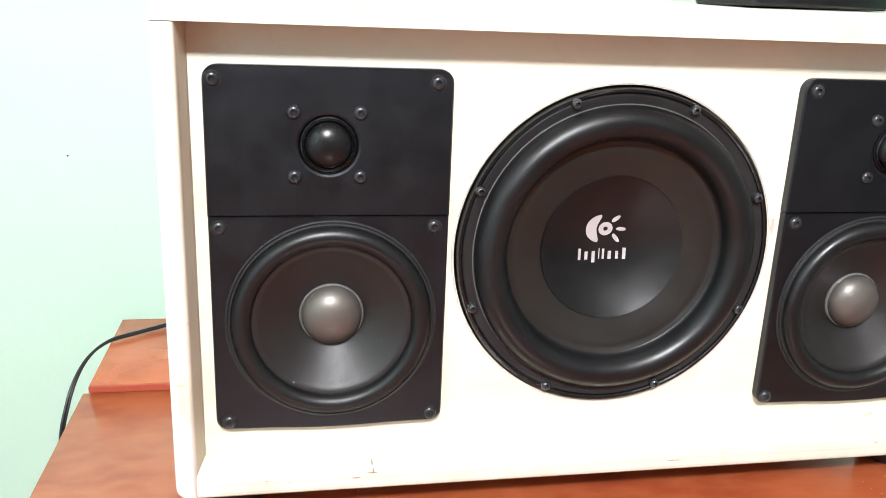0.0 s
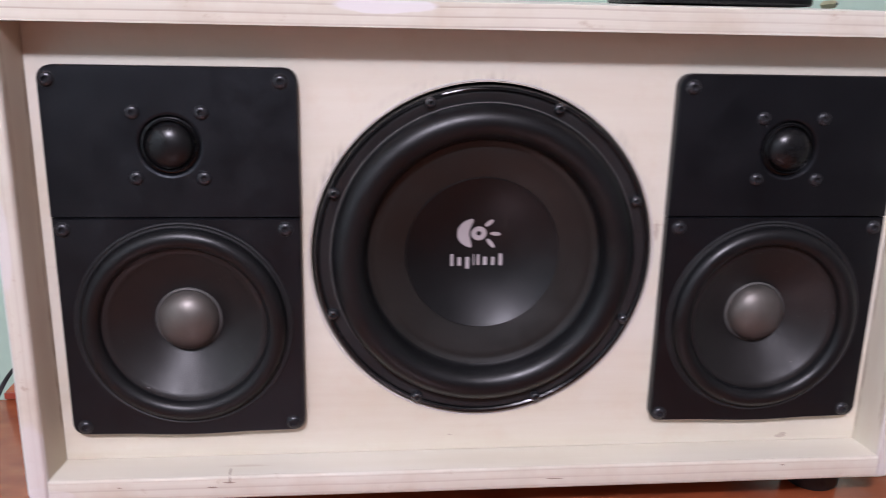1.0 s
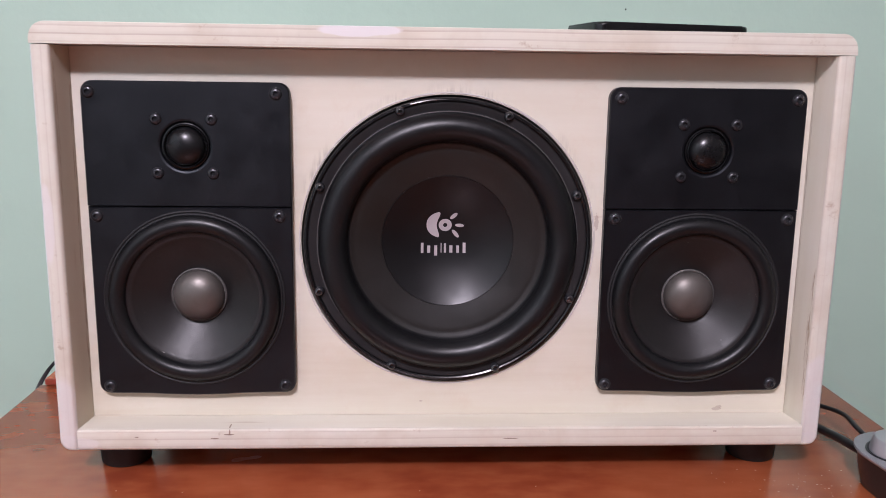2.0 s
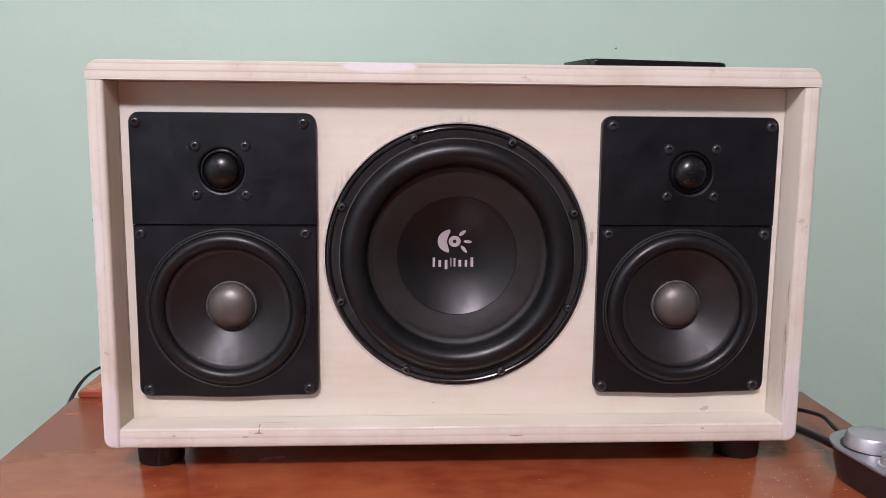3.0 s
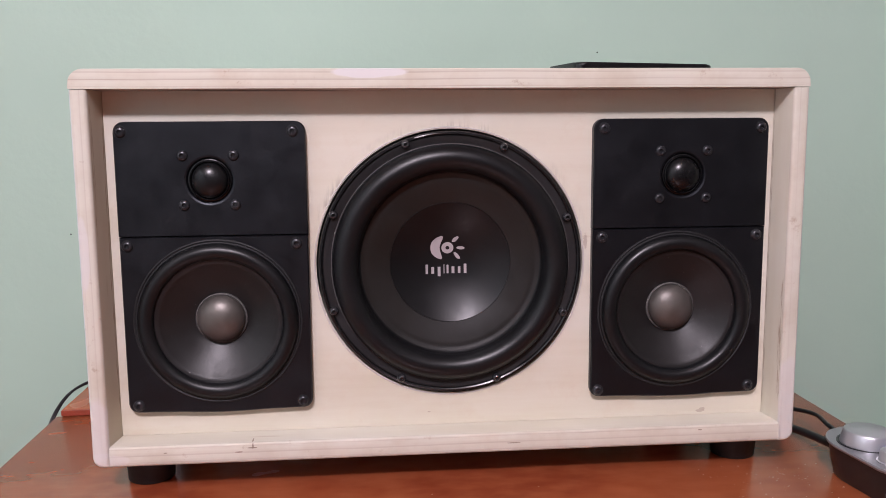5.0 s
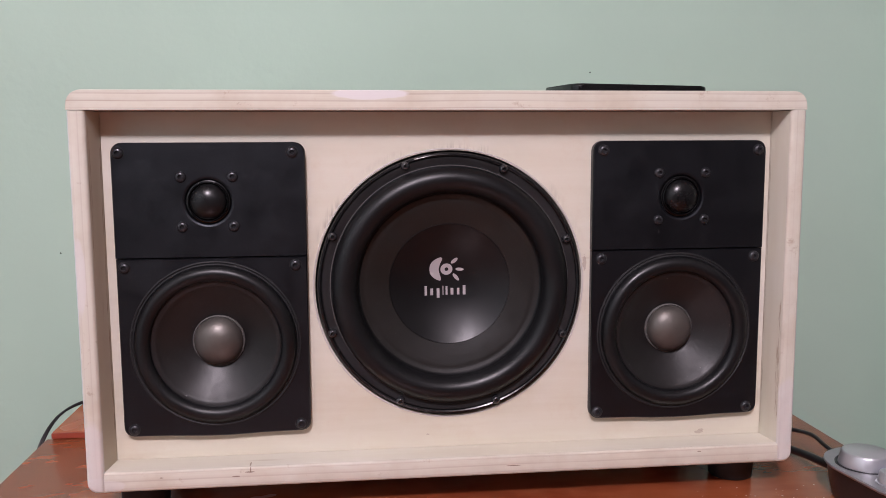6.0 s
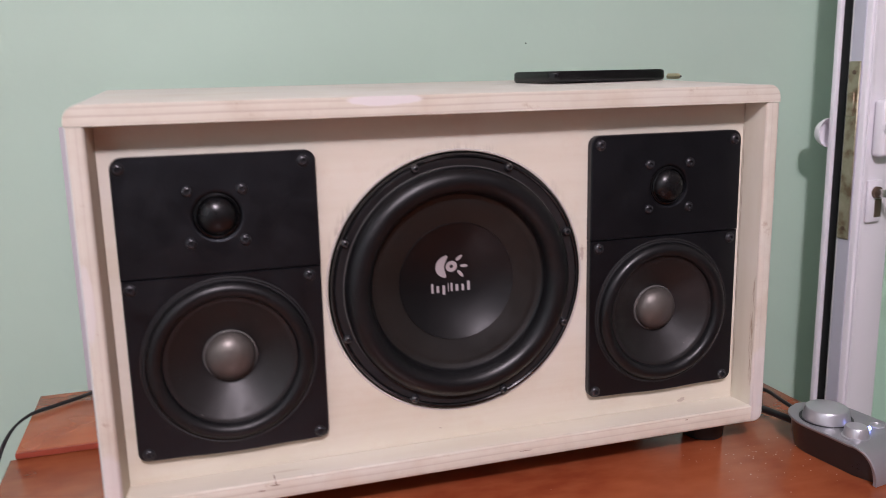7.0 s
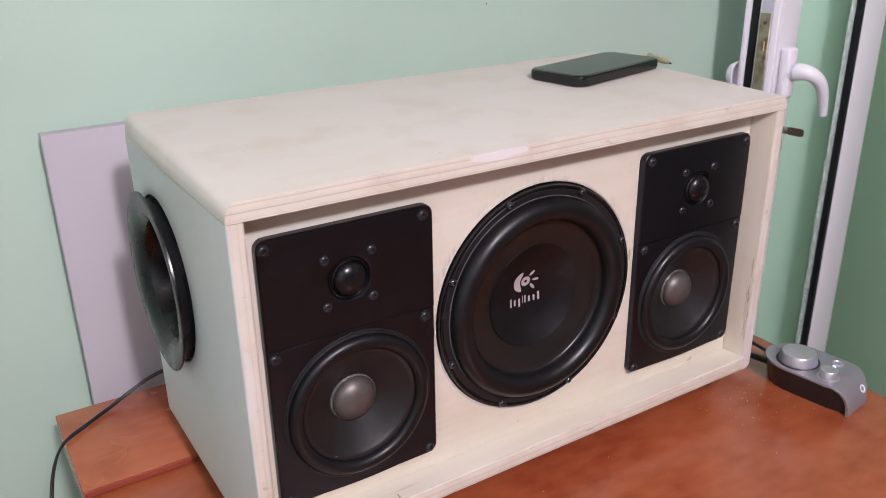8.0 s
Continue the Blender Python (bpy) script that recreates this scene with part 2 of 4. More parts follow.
M_ALU.node_tree.nodes["Principled BSDF"].inputs["Metallic"].default_value = 0.55
_n = Nodes(M_ALU)
_n.colour(_n.ramp(_n.noise(_n.p, 60, 4), (0.3, (0.098, 0.088, 0.079)), (0.7, (0.132, 0.119, 0.107))))
M_GLUE = material("clear_glue_bead", (0.11, 0.105, 0.10), 0.12)
M_PORT = black("black_port_plastic", 0.004, 0.27, 0.05, 700, 0.0, 0.50)
M_FOOT = black("black_rubber_foot", 0.007, 0.55, 0.2, 400)
M_LOGO = material("light_grey_print", (0.38, 0.35, 0.355), 0.40)
M_CABLE = black("black_cable_sheath", 0.012, 0.38)

# cherry laminate of the desk
M_DESK = material("cherry_laminate", (0.30, 0.078, 0.032), 0.3, 0.0, 0.72)
_n = Nodes(M_DESK)
_g = _n.noise(_n.scaled((7, 60, 60)), 1.0, 5, 0.6)
_b = _n.noise(_n.scaled((4, 7, 7)), 1.0, 2)
_d = _n.noise(_n.scaled((13, 16, 16), (3, 1, 2)), 1.0, 2, 0.5)
_f = _n.noise(_n.scaled((30, 55, 55), (1, 4, 2)), 1.0, 3, 0.5)
_c = _n.mix(_n.ease(_g, 0.2, 0.8), (0.31, 0.064, 0.021), (0.40, 0.100, 0.034))
_c = _n.mix(_n.ease(_b, 0.2, 0.8, 0.8), _c, (0.40, 0.108, 0.039))
_c = _n.mix(_n.maths("SUBTRACT", 0.8, _n.ease(_d, 0.22, 0.72, 0.8)), _c, (0.235, 0.038, 0.013))
_c = _n.mix(_n.ease(_f, 0.3, 0.85, 0.55), _c, (0.45, 0.135, 0.052))
_n.colour(_c)
_n.rough(_n.maths("MULTIPLY_ADD", _n.noise(_n.p, 6, 3, 0.6), 0.14, 0.18))
M_DESK_EDGE = material("red_edge_band", (0.26, 0.045, 0.022), 0.4)

M_BOARD = plaster("pale_lilac_board", (0.44, 0.415, 0.44), 0.97, 1.03, 0.05)
M_PVC = plaster("white_door_plastic", (0.85, 0.83, 0.87), 0.96, 1.03, 0.03)
M_PVC.node_tree.nodes["Principled BSDF"].inputs["Roughness"].default_value = 0.32
M_SEAL = black("black_door_seal", 0.005, 0.5, 0.0, 900.0, 0.0, 0.3)
M_LILAC = material("grey_aluminium_channel", (0.58, 0.57, 0.66), 0.40, 0.2)
M_BRASS = material("worn_brass_plate", (0.42, 0.37, 0.25), 0.42, 0.75)
_n = Nodes(M_BRASS)
_n.colour(_n.ramp(_n.noise(_n.p, 50, 4), (0.35, (0.24, 0.17, 0.11)), (0.5, (0.42, 0.38, 0.27)), (0.7, (0.50, 0.46, 0.34))))
M_CHROME = material("worn_nickel", (0.55, 0.53, 0.50), 0.25, 0.9)
M_KEY = material("tarnished_key", (0.16, 0.11, 0.08), 0.4, 0.7)
M_GLASS = material("door_glass", (0.88, 0.96, 0.90), 0.04)
M_GLASS.node_tree.nodes["Principled BSDF"].inputs["Transmission Weight"].default_value = 1.0
_n = Nodes(M_GLASS)
_n.bump(_n.noise(_n.scaled((30, 30, 16)), 1.0, 2, 0.5), 0.10, 0.004)
M_SCREEN = material("phone_glass", (0.004, 0.005, 0.005), 0.04, 0.0, 0.22)
M_PHONE = black("black_phone_case", 0.004, 0.18)
M_SILVER = material("satin_silver_plastic", (0.32, 0.32, 0.34), 0.40, 0.55)
_n = Nodes(M_SILVER)
_n.rough(_n.ramp(_n.noise(_n.p, 70, 4), (0.3, 0.36), (0.7, 0.48)))
M_KNOB = material("brushed_silver_knob", (0.50, 0.50, 0.53), 0.33, 0.65)
M_POD = black("black_pod_base", 0.014, 0.32)
M_LED = material("blue_led", (0.2, 0.3, 1.0), 0.3)
M_LED.node_tree.nodes["Principled BSDF"].inputs["Emission Color"].default_value = (0.25, 0.35, 1.0, 1)
M_LED.node_tree.nodes["Principled BSDF"].inputs["Emission Strength"].default_value = 11.0
M_PENCIL = material("bare_pencil_wood", (0.42, 0.36, 0.20), 0.5)
M_LEAD = material("graphite", (0.04, 0.04, 0.045), 0.4)
M_DUST = material("pale_sawdust", (0.60, 0.40, 0.26), 0.8)


# ---------------- geometry helpers ----------------
ORIGIN = {}


def thing(name, at, label, category, group="", kind="", m=None):
    ob = new(name)
    ob.empty_display_size = 0.05
    ob.matrix_basis = m if m is not None else Matrix.Translation(at)
    ORIGIN[ob] = Matrix.Identity(4) if m is not None else Matrix.Translation(at).inverted()
    return tagged(ob, label, category, group, kind)


def mesh_of(name, bm, mats, smooth=40):
    me = bpy.data.meshes.new(name)
    bmesh.ops.recalc_face_normals(bm, faces=bm.faces)
    bm.to_mesh(me)
    bm.free()
    for mt in mats if isinstance(mats, (list, tuple)) else (mats,):
        me.materials.append(mt)
    if smooth:
        me.shade_smooth()
        me.set_sharp_from_angle(angle=radians(smooth))
    return me


def part(name, bm, mats, parent, label="", at=None, smooth=40):
    """Links a bmesh (or a ready mesh) as one mesh under a thing or a part."""
    me = bm if isinstance(bm, bpy.types.Mesh) else mesh_of(name, bm, mats, smooth)
    ob = new(name, me)
    ob.parent = parent
    ob.matrix_parent_inverse = ORIGIN.get(parent, Matrix.Identity(4))
    if at is not None:
        ob.matrix_basis = at if isinstance(at, Matrix) else Matrix.Translation(at)
    ORIGIN[ob] = ob.matrix_basis.inverted() if at is None else Matrix.Identity(4)
    return tagged(ob, label) if label else ob


def solid(name, bm, mats, label, category, group="", kind="", smooth=40):
    return tagged(new(name, mesh_of(name, bm, mats, smooth)), label, category, group, kind)


def box(x0, x1, y0, y1, z0, z1, r=0.0, seg=2, pick=None, bm=None):
    """A box; its edges, or those that pick(edge) names, rounded by r."""
    own = bm is None
    bm = bm or bmesh.new()
    vs = [bm.verts.new((x, y, z)) for x in (x0, x1) for y in (y0, y1) for z in (z0, z1)]
    for q in ((0, 1, 3, 2), (4, 6, 7, 5), (0, 4, 5, 1), (2, 3, 7, 6), (0, 2, 6, 4), (1, 5, 7, 3)):
        bm.faces.new([vs[i] for i in q])
    if r and own:
        bevel(bm, r, seg, pick)
    return bm


def bevel(bm, r, seg=2, pick=None):
    es = [e for e in bm.edges if pick is None or pick(e)]
    bmesh.ops.bevel(bm, geom=es, offset=r, segments=seg, profile=0.5, affect="EDGES", clamp_overlap=True)
    return bm


def lathe(profile, seg=64, axis="y", centre=(0, 0, 0), closed=False):
    """Turns (radius, along) pairs round the axis; a radius of 0 closes the end."""
    bm = bmesh.new()
    rings = []
    for r, a in profile:
        ring = []
        for i in range(1 if r == 0 else seg):
            t = math.tau * i / seg
            u, v = r * math.cos(t), r * math.sin(t)
            p = {"y": (u, a, v), "z": (u, v, a), "x": (a, u, v)}[axis]
            ring.append(bm.verts.new(Vector(p) + Vector(centre)))
        rings.append(ring)
    pairs = list(zip(rings, rings[1:])) + ([(rings[-1], rings[0])] if closed else [])
    for a, b in pairs:
        for i in range(seg):
            j = (i + 1) % seg
            f = [a[i % len(a)], a[j % len(a)], b[j % len(b)], b[i % len(b)]]
            f = list(dict.fromkeys(f))
            if len(f) > 2:
                bm.faces.new(f)
    return bm


def prism(outline, a0, a1, axis="y"):
    """A plate: an outline of pairs, drawn out along the axis."""
    bm = bmesh.new()
    put = {"y": lambda u, v, a: (u, a, v), "z": lambda u, v, a: (u, v, a), "x": lambda u, v, a: (a, u, v)}[axis]
    lo = [bm.verts.new(put(u, v, a0)) for u, v in outline]
    hi = [bm.verts.new(put(u, v, a1)) for u, v in outline]
    bm.faces.new(lo)
    bm.faces.new(list(reversed(hi)))
    n = len(outline)
    for i in range(n):
        bm.faces.new((lo[i], hi[i], hi[(i + 1) % n], lo[(i + 1) % n]))
    return bm


def arc(cx, cz, r, a0, a1, n=6):
    return [(cx + r * math.cos(radians(a0 + (a1 - a0) * i / n)), cz + r * math.sin(radians(a0 + (a1 - a0) * i / n))) for i in range(n + 1)]


def tube(points, r, seg=10, fine=8, ends=None):
    """A round cable through the points (Catmull-Rom), thinning to ends times r at its last point."""
    ps = [Vector(p) for p in points]
    ps = [ps[0] * 2 - ps[1]] + ps + [ps[-1] * 2 - ps[-2]]
    line = []
    for i in range(1, len(ps) - 2):
        a, b, c, d = ps[i - 1 : i + 3]
        for k in range(fine):
            t = k / fine
            line.append(0.5 * ((2 * b) + (c - a) * t + (2 * a - 5 * b + 4 * c - d) * t * t + (3 * b - a - 3 * c + d) * t ** 3))
    line.append(ps[-2])
    bm = bmesh.new()
    rings = []
    side = None
    for i, p in enumerate(line):
        d = (line[min(i + 1, len(line) - 1)] - line[max(i - 1, 0)]).normalized()
        side = (side - d * side.dot(d)).normalized() if side else d.orthogonal().normalized()
        up = d.cross(side)
        w = r * (1 + ((ends or 1) - 1) * i / (len(line) - 1))
        rings.append([bm.verts.new(p + (side * math.cos(math.tau * k / seg) + up * math.sin(math.tau * k / seg)) * w) for k in range(seg)])
    for a, b in zip(rings, rings[1:]):
        for k in range(seg):
            bm.faces.new((a[k], a[(k + 1) % seg], b[(k + 1) % seg], b[k]))
    bm.faces.new(rings[0])
    bm.faces.new(list(reversed(rings[-1])))
    return bm


# ---------------- the room ----------------
WALL_Y, EAST, WEST, SOUTH, HIGH = 0.435, 1.14, -1.75, -4.4, 2.62
solid("floor", box(WEST - 0.1, EAST + 0.1, SOUTH - 0.1, WALL_Y + 0.1, -0.1, 0.0), M_FLOOR, "plain brown floor below the desk", "floor", kind="structure")
solid("ceiling", box(WEST - 0.1, EAST + 0.1, SOUTH - 0.1, WALL_Y + 0.1, HIGH, HIGH + 0.1), M_CEIL, "plain pale ceiling", "ceiling", kind="structure")
# west, south and rear east walls are unseen; their tones steer the bounced light
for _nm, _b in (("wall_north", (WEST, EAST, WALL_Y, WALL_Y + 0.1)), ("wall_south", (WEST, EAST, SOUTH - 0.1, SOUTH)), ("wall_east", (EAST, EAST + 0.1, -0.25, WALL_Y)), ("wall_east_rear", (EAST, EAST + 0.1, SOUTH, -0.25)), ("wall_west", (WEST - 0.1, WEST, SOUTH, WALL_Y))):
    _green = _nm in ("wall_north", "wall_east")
    solid(_nm, box(*_b, 0.0, HIGH), (M_WALL_SHADED if _nm == "wall_east" else M_WALL) if _green else (M_PALE if _nm == "wall_west" else M_BEIGE), "wall painted pale mint green" if _green else "unseen plain wall closing the room, toned for its bounced light", "wall", kind="structure")


def wall_mark(x, z, r):
    bm = lathe([(0, -0.0006), (r * 0.6, -0.0005), (r, 0.0004)], 10, "y", (x, WALL_Y - 0.0004, z))
    solid("wall_mark", bm, M_MARK, "tiny dark nail mark on the green wall", "mark", "wall marks")


wall_mark(0.2405, 1.184, 0.0011)
wall_mark(-0.458, 0.951, 0.0011)

# ---------------- the desk ----------------
TOP = 0.782
desk = thing("desk", (0, 0, 0), "cherry-red laminate desk with a raised rear strip", "desk")
part("desktop", box(-0.405, 0.411, -0.60, 0.2020, TOP - 0.025, TOP, 0.0015, 2), M_DESK, desk)
rear = part("rear_shelf", box(-0.3995, 0.330, 0.2025, 0.361, TOP - 0.025, TOP + 0.007, 0.0012, 2), M_DESK, desk)
part("edge_band", box(-0.3995, 0.330, 0.1995, 0.2020, TOP + 0.0004, TOP + 0.0066, 0.0006, 1), M_DESK_EDGE, rear, "dark red edge band")
for _x in (-0.385, 0.373):
    part("side_panel", box(_x, _x + 0.018, -0.57, 0.352, 0.0, TOP - 0.0255, 0.001, 1), M_DESK, desk)
part("back_panel", box(-0.3665, 0.3725, 0.330, 0.346, 0.25, TOP - 0.0255, 0.001, 1), M_DESK, desk)

# pale board standing between the desk and the wall
solid("spare_board", box(-0.353, 0.18, 0.400, 0.416, 0.0, 1.0945, 0.001, 2), M_BOARD, "pale lilac-white board standing behind the desk", "board")

# ---------------- the speaker cabinet ----------------
FRONT, BACK, BAF = -0.020, 0.262, 0.008
cab = thing("speaker_cabinet", (0, 0.12, TOP), "raw plywood speaker cabinet with black drivers on rubber feet", "speaker")


def mid(e):
    return (e.verts[0].co + e.verts[1].co) / 2


def by_front(bm):
    """Faces that look forward take the second material."""
    bmesh.ops.recalc_face_normals(bm, faces=bm.faces)
    bm.normal_update()
    for f in bm.faces:
        f.material_index = 1 if f.normal.y < -0.25 and f.calc_center_median().y < FRONT + 0.012 else 0
    return bm


def edge_at(e, tests):
    c = mid(e)
    return any(all(abs(c[i] - v) < 1e-4 for i, v in t.items()) for t in tests)


bm = box(-0.296, 0.296, FRONT, BACK, 1.1132, 1.1284)
bevel(bm, 0.0115, 6, lambda e: abs(mid(e).z - 1.1284) < 1e-4 and abs(mid(e).x) > 0.29)
bevel(bm, 0.0076, 6, lambda e: mid(e).z > 1.1168 and abs(e.verts[0].co.y - e.verts[1].co.y) < 1e-5 and min(abs(mid(e).y - FRONT), abs(mid(e).y - BACK)) < 1e-4)
bevel(bm, 0.0012, 2, lambda e: edge_at(e, [{2: 1.1132, 1: FRONT}]))
for v in bm.verts:
    if v.co.z > 1.1200:
        v.co.z += 0.0076 * (v.co.y - FRONT) / (BACK - FRONT)
part("top_panel", by_front(bm), [M_PLY_PALE, M_EDGE_TOP], cab, "plywood top with rounded, layered edge")
bm = prism([(-0.2825, FRONT), (0.2825, FRONT), (0.2794, BAF), (0.2794, BACK), (-0.2794, BACK), (-0.2794, BAF)], 0.8095, 0.8265, "z")
bevel(bm, 0.0030, 4, lambda e: edge_at(e, [{2: 0.8095, 1: FRONT}]))
bevel(bm, 0.0024, 3, lambda e: edge_at(e, [{2: 0.8265, 1: FRONT}]))
part("bottom_panel", by_front(bm), [M_PLY, M_EDGE_LOW], cab)
part("back_panel", box(-0.2793, 0.2793, BACK - 0.014, BACK - 0.002, 0.8267, 1.1130), M_PLY, cab)


def holed(x0, x1, z0, z1, y0, y1, holes):
    """A board with round holes: each hole fills a rectangle of the board's face."""
    bm = bmesh.new()
    cuts = sorted({x0, x1, *(v for h in holes for v in h[3:5])})

    def quad(a, b, c, d):
        for y in (y0, y1):
            bm.faces.new([bm.verts.new((u, y, v)) for u, v in (a, b, c, d)])

    for l, r in zip(cuts, cuts[1:]):
        h = next((h for h in holes if h[3] <= l + 1e-6 and r <= h[4] + 1e-6), None)
        if not h:
            quad((l, z0), (r, z0), (r, z1), (l, z1))
            continue
        cx, cz, rad = h[:3]
        n = 96
        ring, rim = [], []
        for i in range(n):
            t = math.tau * i / n
            c, s = math.cos(t), math.sin(t)
            k = min(abs(((r if c > 0 else l) - cx) / c) if abs(c) > 1e-9 else 9, abs(((z1 if s > 0 else z0) - cz) / s) if abs(s) > 1e-9 else 9)
            ring.append((cx + rad * c, cz + rad * s))
            rim.append((cx + k * c, cz + k * s))
        for i in range(n):
            j = (i + 1) % n
            quad(ring[i], ring[j], rim[j], rim[i])
            bm.faces.new([bm.verts.new((u, y, v)) for (u, v), y in ((ring[i], y0), (ring[j], y0), (ring[j], y1), (ring[i], y1))])
        for zc in (z0, z1):
            for xc in (l, r):
                t = math.atan2(zc - cz, xc - cx) % math.tau
                i = int(t / math.tau * n)
                j = (i + 1) % n
                for y in (y0, y1):
                    bm.faces.new([bm.verts.new((u, y, v)) for u, v in (rim[i], (xc, zc), rim[j])])
    bmesh.ops.remove_doubles(bm, verts=bm.verts, dist=1e-6)
    return bm


PORT_AT = (0.178, 0.9995)
for s in (-1, 1):
    o, i, cut = s * 0.296, s * 0.2795, BACK if s > 0 else 0.100
    bm = prism([(o, FRONT), (s * 0.2826, FRONT), (i, BAF), (i, cut), (o, cut)], 0.8095, 1.1127, "z")
    bevel(bm, 0.0085, 5, lambda e: edge_at(e, [{2: 0.8095, 0: o}]))
    bevel(bm, 0.0026, 3, lambda e: abs(mid(e).y - FRONT) < 1e-4 and mid(e).z < 1.1125)
    me = bpy.data.meshes.new("side")
    if s < 0:
        low = box(o, i, cut, BACK, 0.8095, 0.900)
        bevel(low, 0.0085, 5, lambda e: edge_at(e, [{2: 0.8095, 0: o}]))
        low.to_mesh(me)
        bm.from_mesh(me)
        high = holed(cut, BACK, 0.900, 1.1127, o, i, [(PORT_AT[0], PORT_AT[1], 0.0785, cut, BACK)])
        for v in high.verts:
            v.co = (v.co.y, v.co.x, v.co.z)
        high.to_mesh(me)
        bm.from_mesh(me)
    bpy.data.meshes.remove(me)
    by_front(bm)
    for f in bm.faces:
        if f.normal.x * s > 0.7:
            f.material_index = 2
    part("side_panel", bm, [M_PLY_SIDE, M_EDGE_SIDE, M_PLY_COOL], cab)


WZ, WR = 0.968, 0.1118
part("baffle", holed(-0.2792, 0.2792, 0.8267, 1.1128, BAF, BAF + 0.015, [(-0.1945, 0.9245, 0.068, -0.2650, -0.1240), (0, WZ, WR + 0.0016, -0.1165, 0.1165), (0.1945, 0.9245, 0.068, 0.1240, 0.2650)]), M_BAFFLE, cab, "recessed plywood front with sooty scuffs", smooth=0)


M_RAW = plaster("sanded_cut_edge", (0.56, 0.525, 0.49), 0.85, 1.08, 0.05)
part("routed_edge", lathe([(WR + 0.0016, BAF + 0.006), (WR + 0.0017, BAF + 0.0004), (WR + 0.0024, BAF - 0.0005), (WR + 0.0033, BAF - 0.0004), (WR + 0.0036, BAF + 0.0004)], 128, "y", (0, 0, WZ)), M_RAW, cab, "pale cut edge round the bass driver")


# big driver: pressed frame, rubber roll, cone and dished cap
def dish(r):
    """Depth of the dished cap at radius r."""
    return 0.0125 + 0.014 * (1 - (r / 0.0515) ** 2)


woofer = part("woofer", lathe([(0.0905, 0.016), (0.0935, 0.0065), (0.0995, 0.0054), (0.1015, 0.0054), (0.1030, 0.0050), (0.1072, 0.0046), (0.1080, 0.0052), (0.1085, 0.012), (0.1, 0.030)], 128, "y", (0, 0, WZ)), M_FLANGE, cab, "large black bass driver with dusty steel frame")
part("rim", lathe([(0.1078, 0.0060), (0.1082, 0.0040), (0.1092, 0.0034), (0.1108, 0.0037), (WR, 0.0060), (WR, 0.012), (0.109, 0.014)], 128, "y", (0, 0, WZ)), M_GLOSS, woofer, "glossy black rolled rim")
part("glue_line", lathe([(0.1003, 0.0056), (0.1006, 0.0049), (0.1010, 0.0048), (0.1014, 0.0056)], 128, "y", (0, 0, WZ)), M_GLUE, woofer)
roll = [(0.1008, 0.0050)]
for i in range(19):
    t = math.pi * i / 18
    roll.append((0.0893 + 0.0112 * math.cos(t), 0.0055 - 0.0125 * math.sin(t)))
roll += [(0.0770, 0.0072), (0.0755, 0.0082)]
part("surround", lathe(roll, 128, "y", (0, 0, WZ)), M_RUBBER, woofer, "black rubber half-roll surround")
cone = [(0.0785, 0.0074), (0.0750, 0.0078), (0.0738, 0.0086), (0.0715, 0.0086)] + [(0.0715 - 0.020 * k / 6, 0.0088 + 0.0048 * (k / 6) ** 1.2) for k in range(1, 7)] + [(0.0505, 0.0152)]
part("cone", lathe(cone, 128, "y", (0, 0, WZ)), M_CONE, woofer, "dark brown-grey cone")
cap = [(0.0518, 0.0134)] + [(0.0514 - 0.0514 * k / 16, dish(0.0514 - 0.0514 * k / 16)) for k in range(17)]
cap[-1] = (0, dish(0))
part("dust_cap", lathe(cap, 96, "y", (0, 0, WZ)), M_CAP, woofer, "satin black dished cap with printed mark")


def on_cap(outline, name, cx=0.0, cz=0.0):
    """A printed patch, laid on the dished cap: fan of rings from its middle."""
    bm = bmesh.new()
    mx = sum(p[0] for p in outline) / len(outline)
    mz = sum(p[1] for p in outline) / len(outline)
    rings = []
    for k in (0.02, 0.35, 0.7, 1.0):
        rings.append([])
        for u, v in outline:
            x, z = cx + mx + (u - mx) * k, cz + mz + (v - mz) * k
            rings[-1].append(bm.verts.new((x, dish(math.hypot(x, z)) - 0.0005, WZ + z)))
    bm.faces.new(rings[0])
    for a, b in zip(rings, rings[1:]):
        for i in range(len(a)):
            j = (i + 1) % len(a)
            bm.faces.new((a[i], a[j], b[j], b[i]))
    part(name, bm, M_LOGO, woofer, "", smooth=0)


# crescent, in slices so that it stays hollow on one side
def crescent():
    bm = bmesh.new()
    rows = []
    for i in range(25):
        t = i / 24
        z = 0.0216 - 0.0206 * t
        q = abs(2 * t - 1)
        x0 = -0.0163 + 0.0072 * q ** 2.4
        x1 = -0.0082 + (0.0042 if t < 0.5 else 0.0030) * q ** 1.5
        m, w = (x0 + x1) / 2, (x1 - x0) / 2 * math.sqrt(max(0.03, 1 - q ** 9))
        x0, x1 = m - w, m + w
        rows.append([bm.verts.new((x0 + (x1 - x0) * k / 3, dish(math.hypot(x0 + (x1 - x0) * k / 3, z)) - 0.0005, WZ + z)) for k in range(4)])
    for a, b in zip(rows, rows[1:]):
        for k in range(3):
            bm.faces.new((a[k], a[k + 1], b[k + 1], b[k]))
    part("printed_mark", bm, M_LOGO, woofer, "", smooth=0)


crescent()


def petal(x, z, ang, l, w, n=14):
    c, s = math.cos(radians(ang)), math.sin(radians(ang))
    return [(x + l * math.cos(math.tau * i / n) * c - w * math.sin(math.tau * i / n) * s, z + l * math.cos(math.tau * i / n) * s + w * math.sin(math.tau * i / n) * c) for i in range(n)]


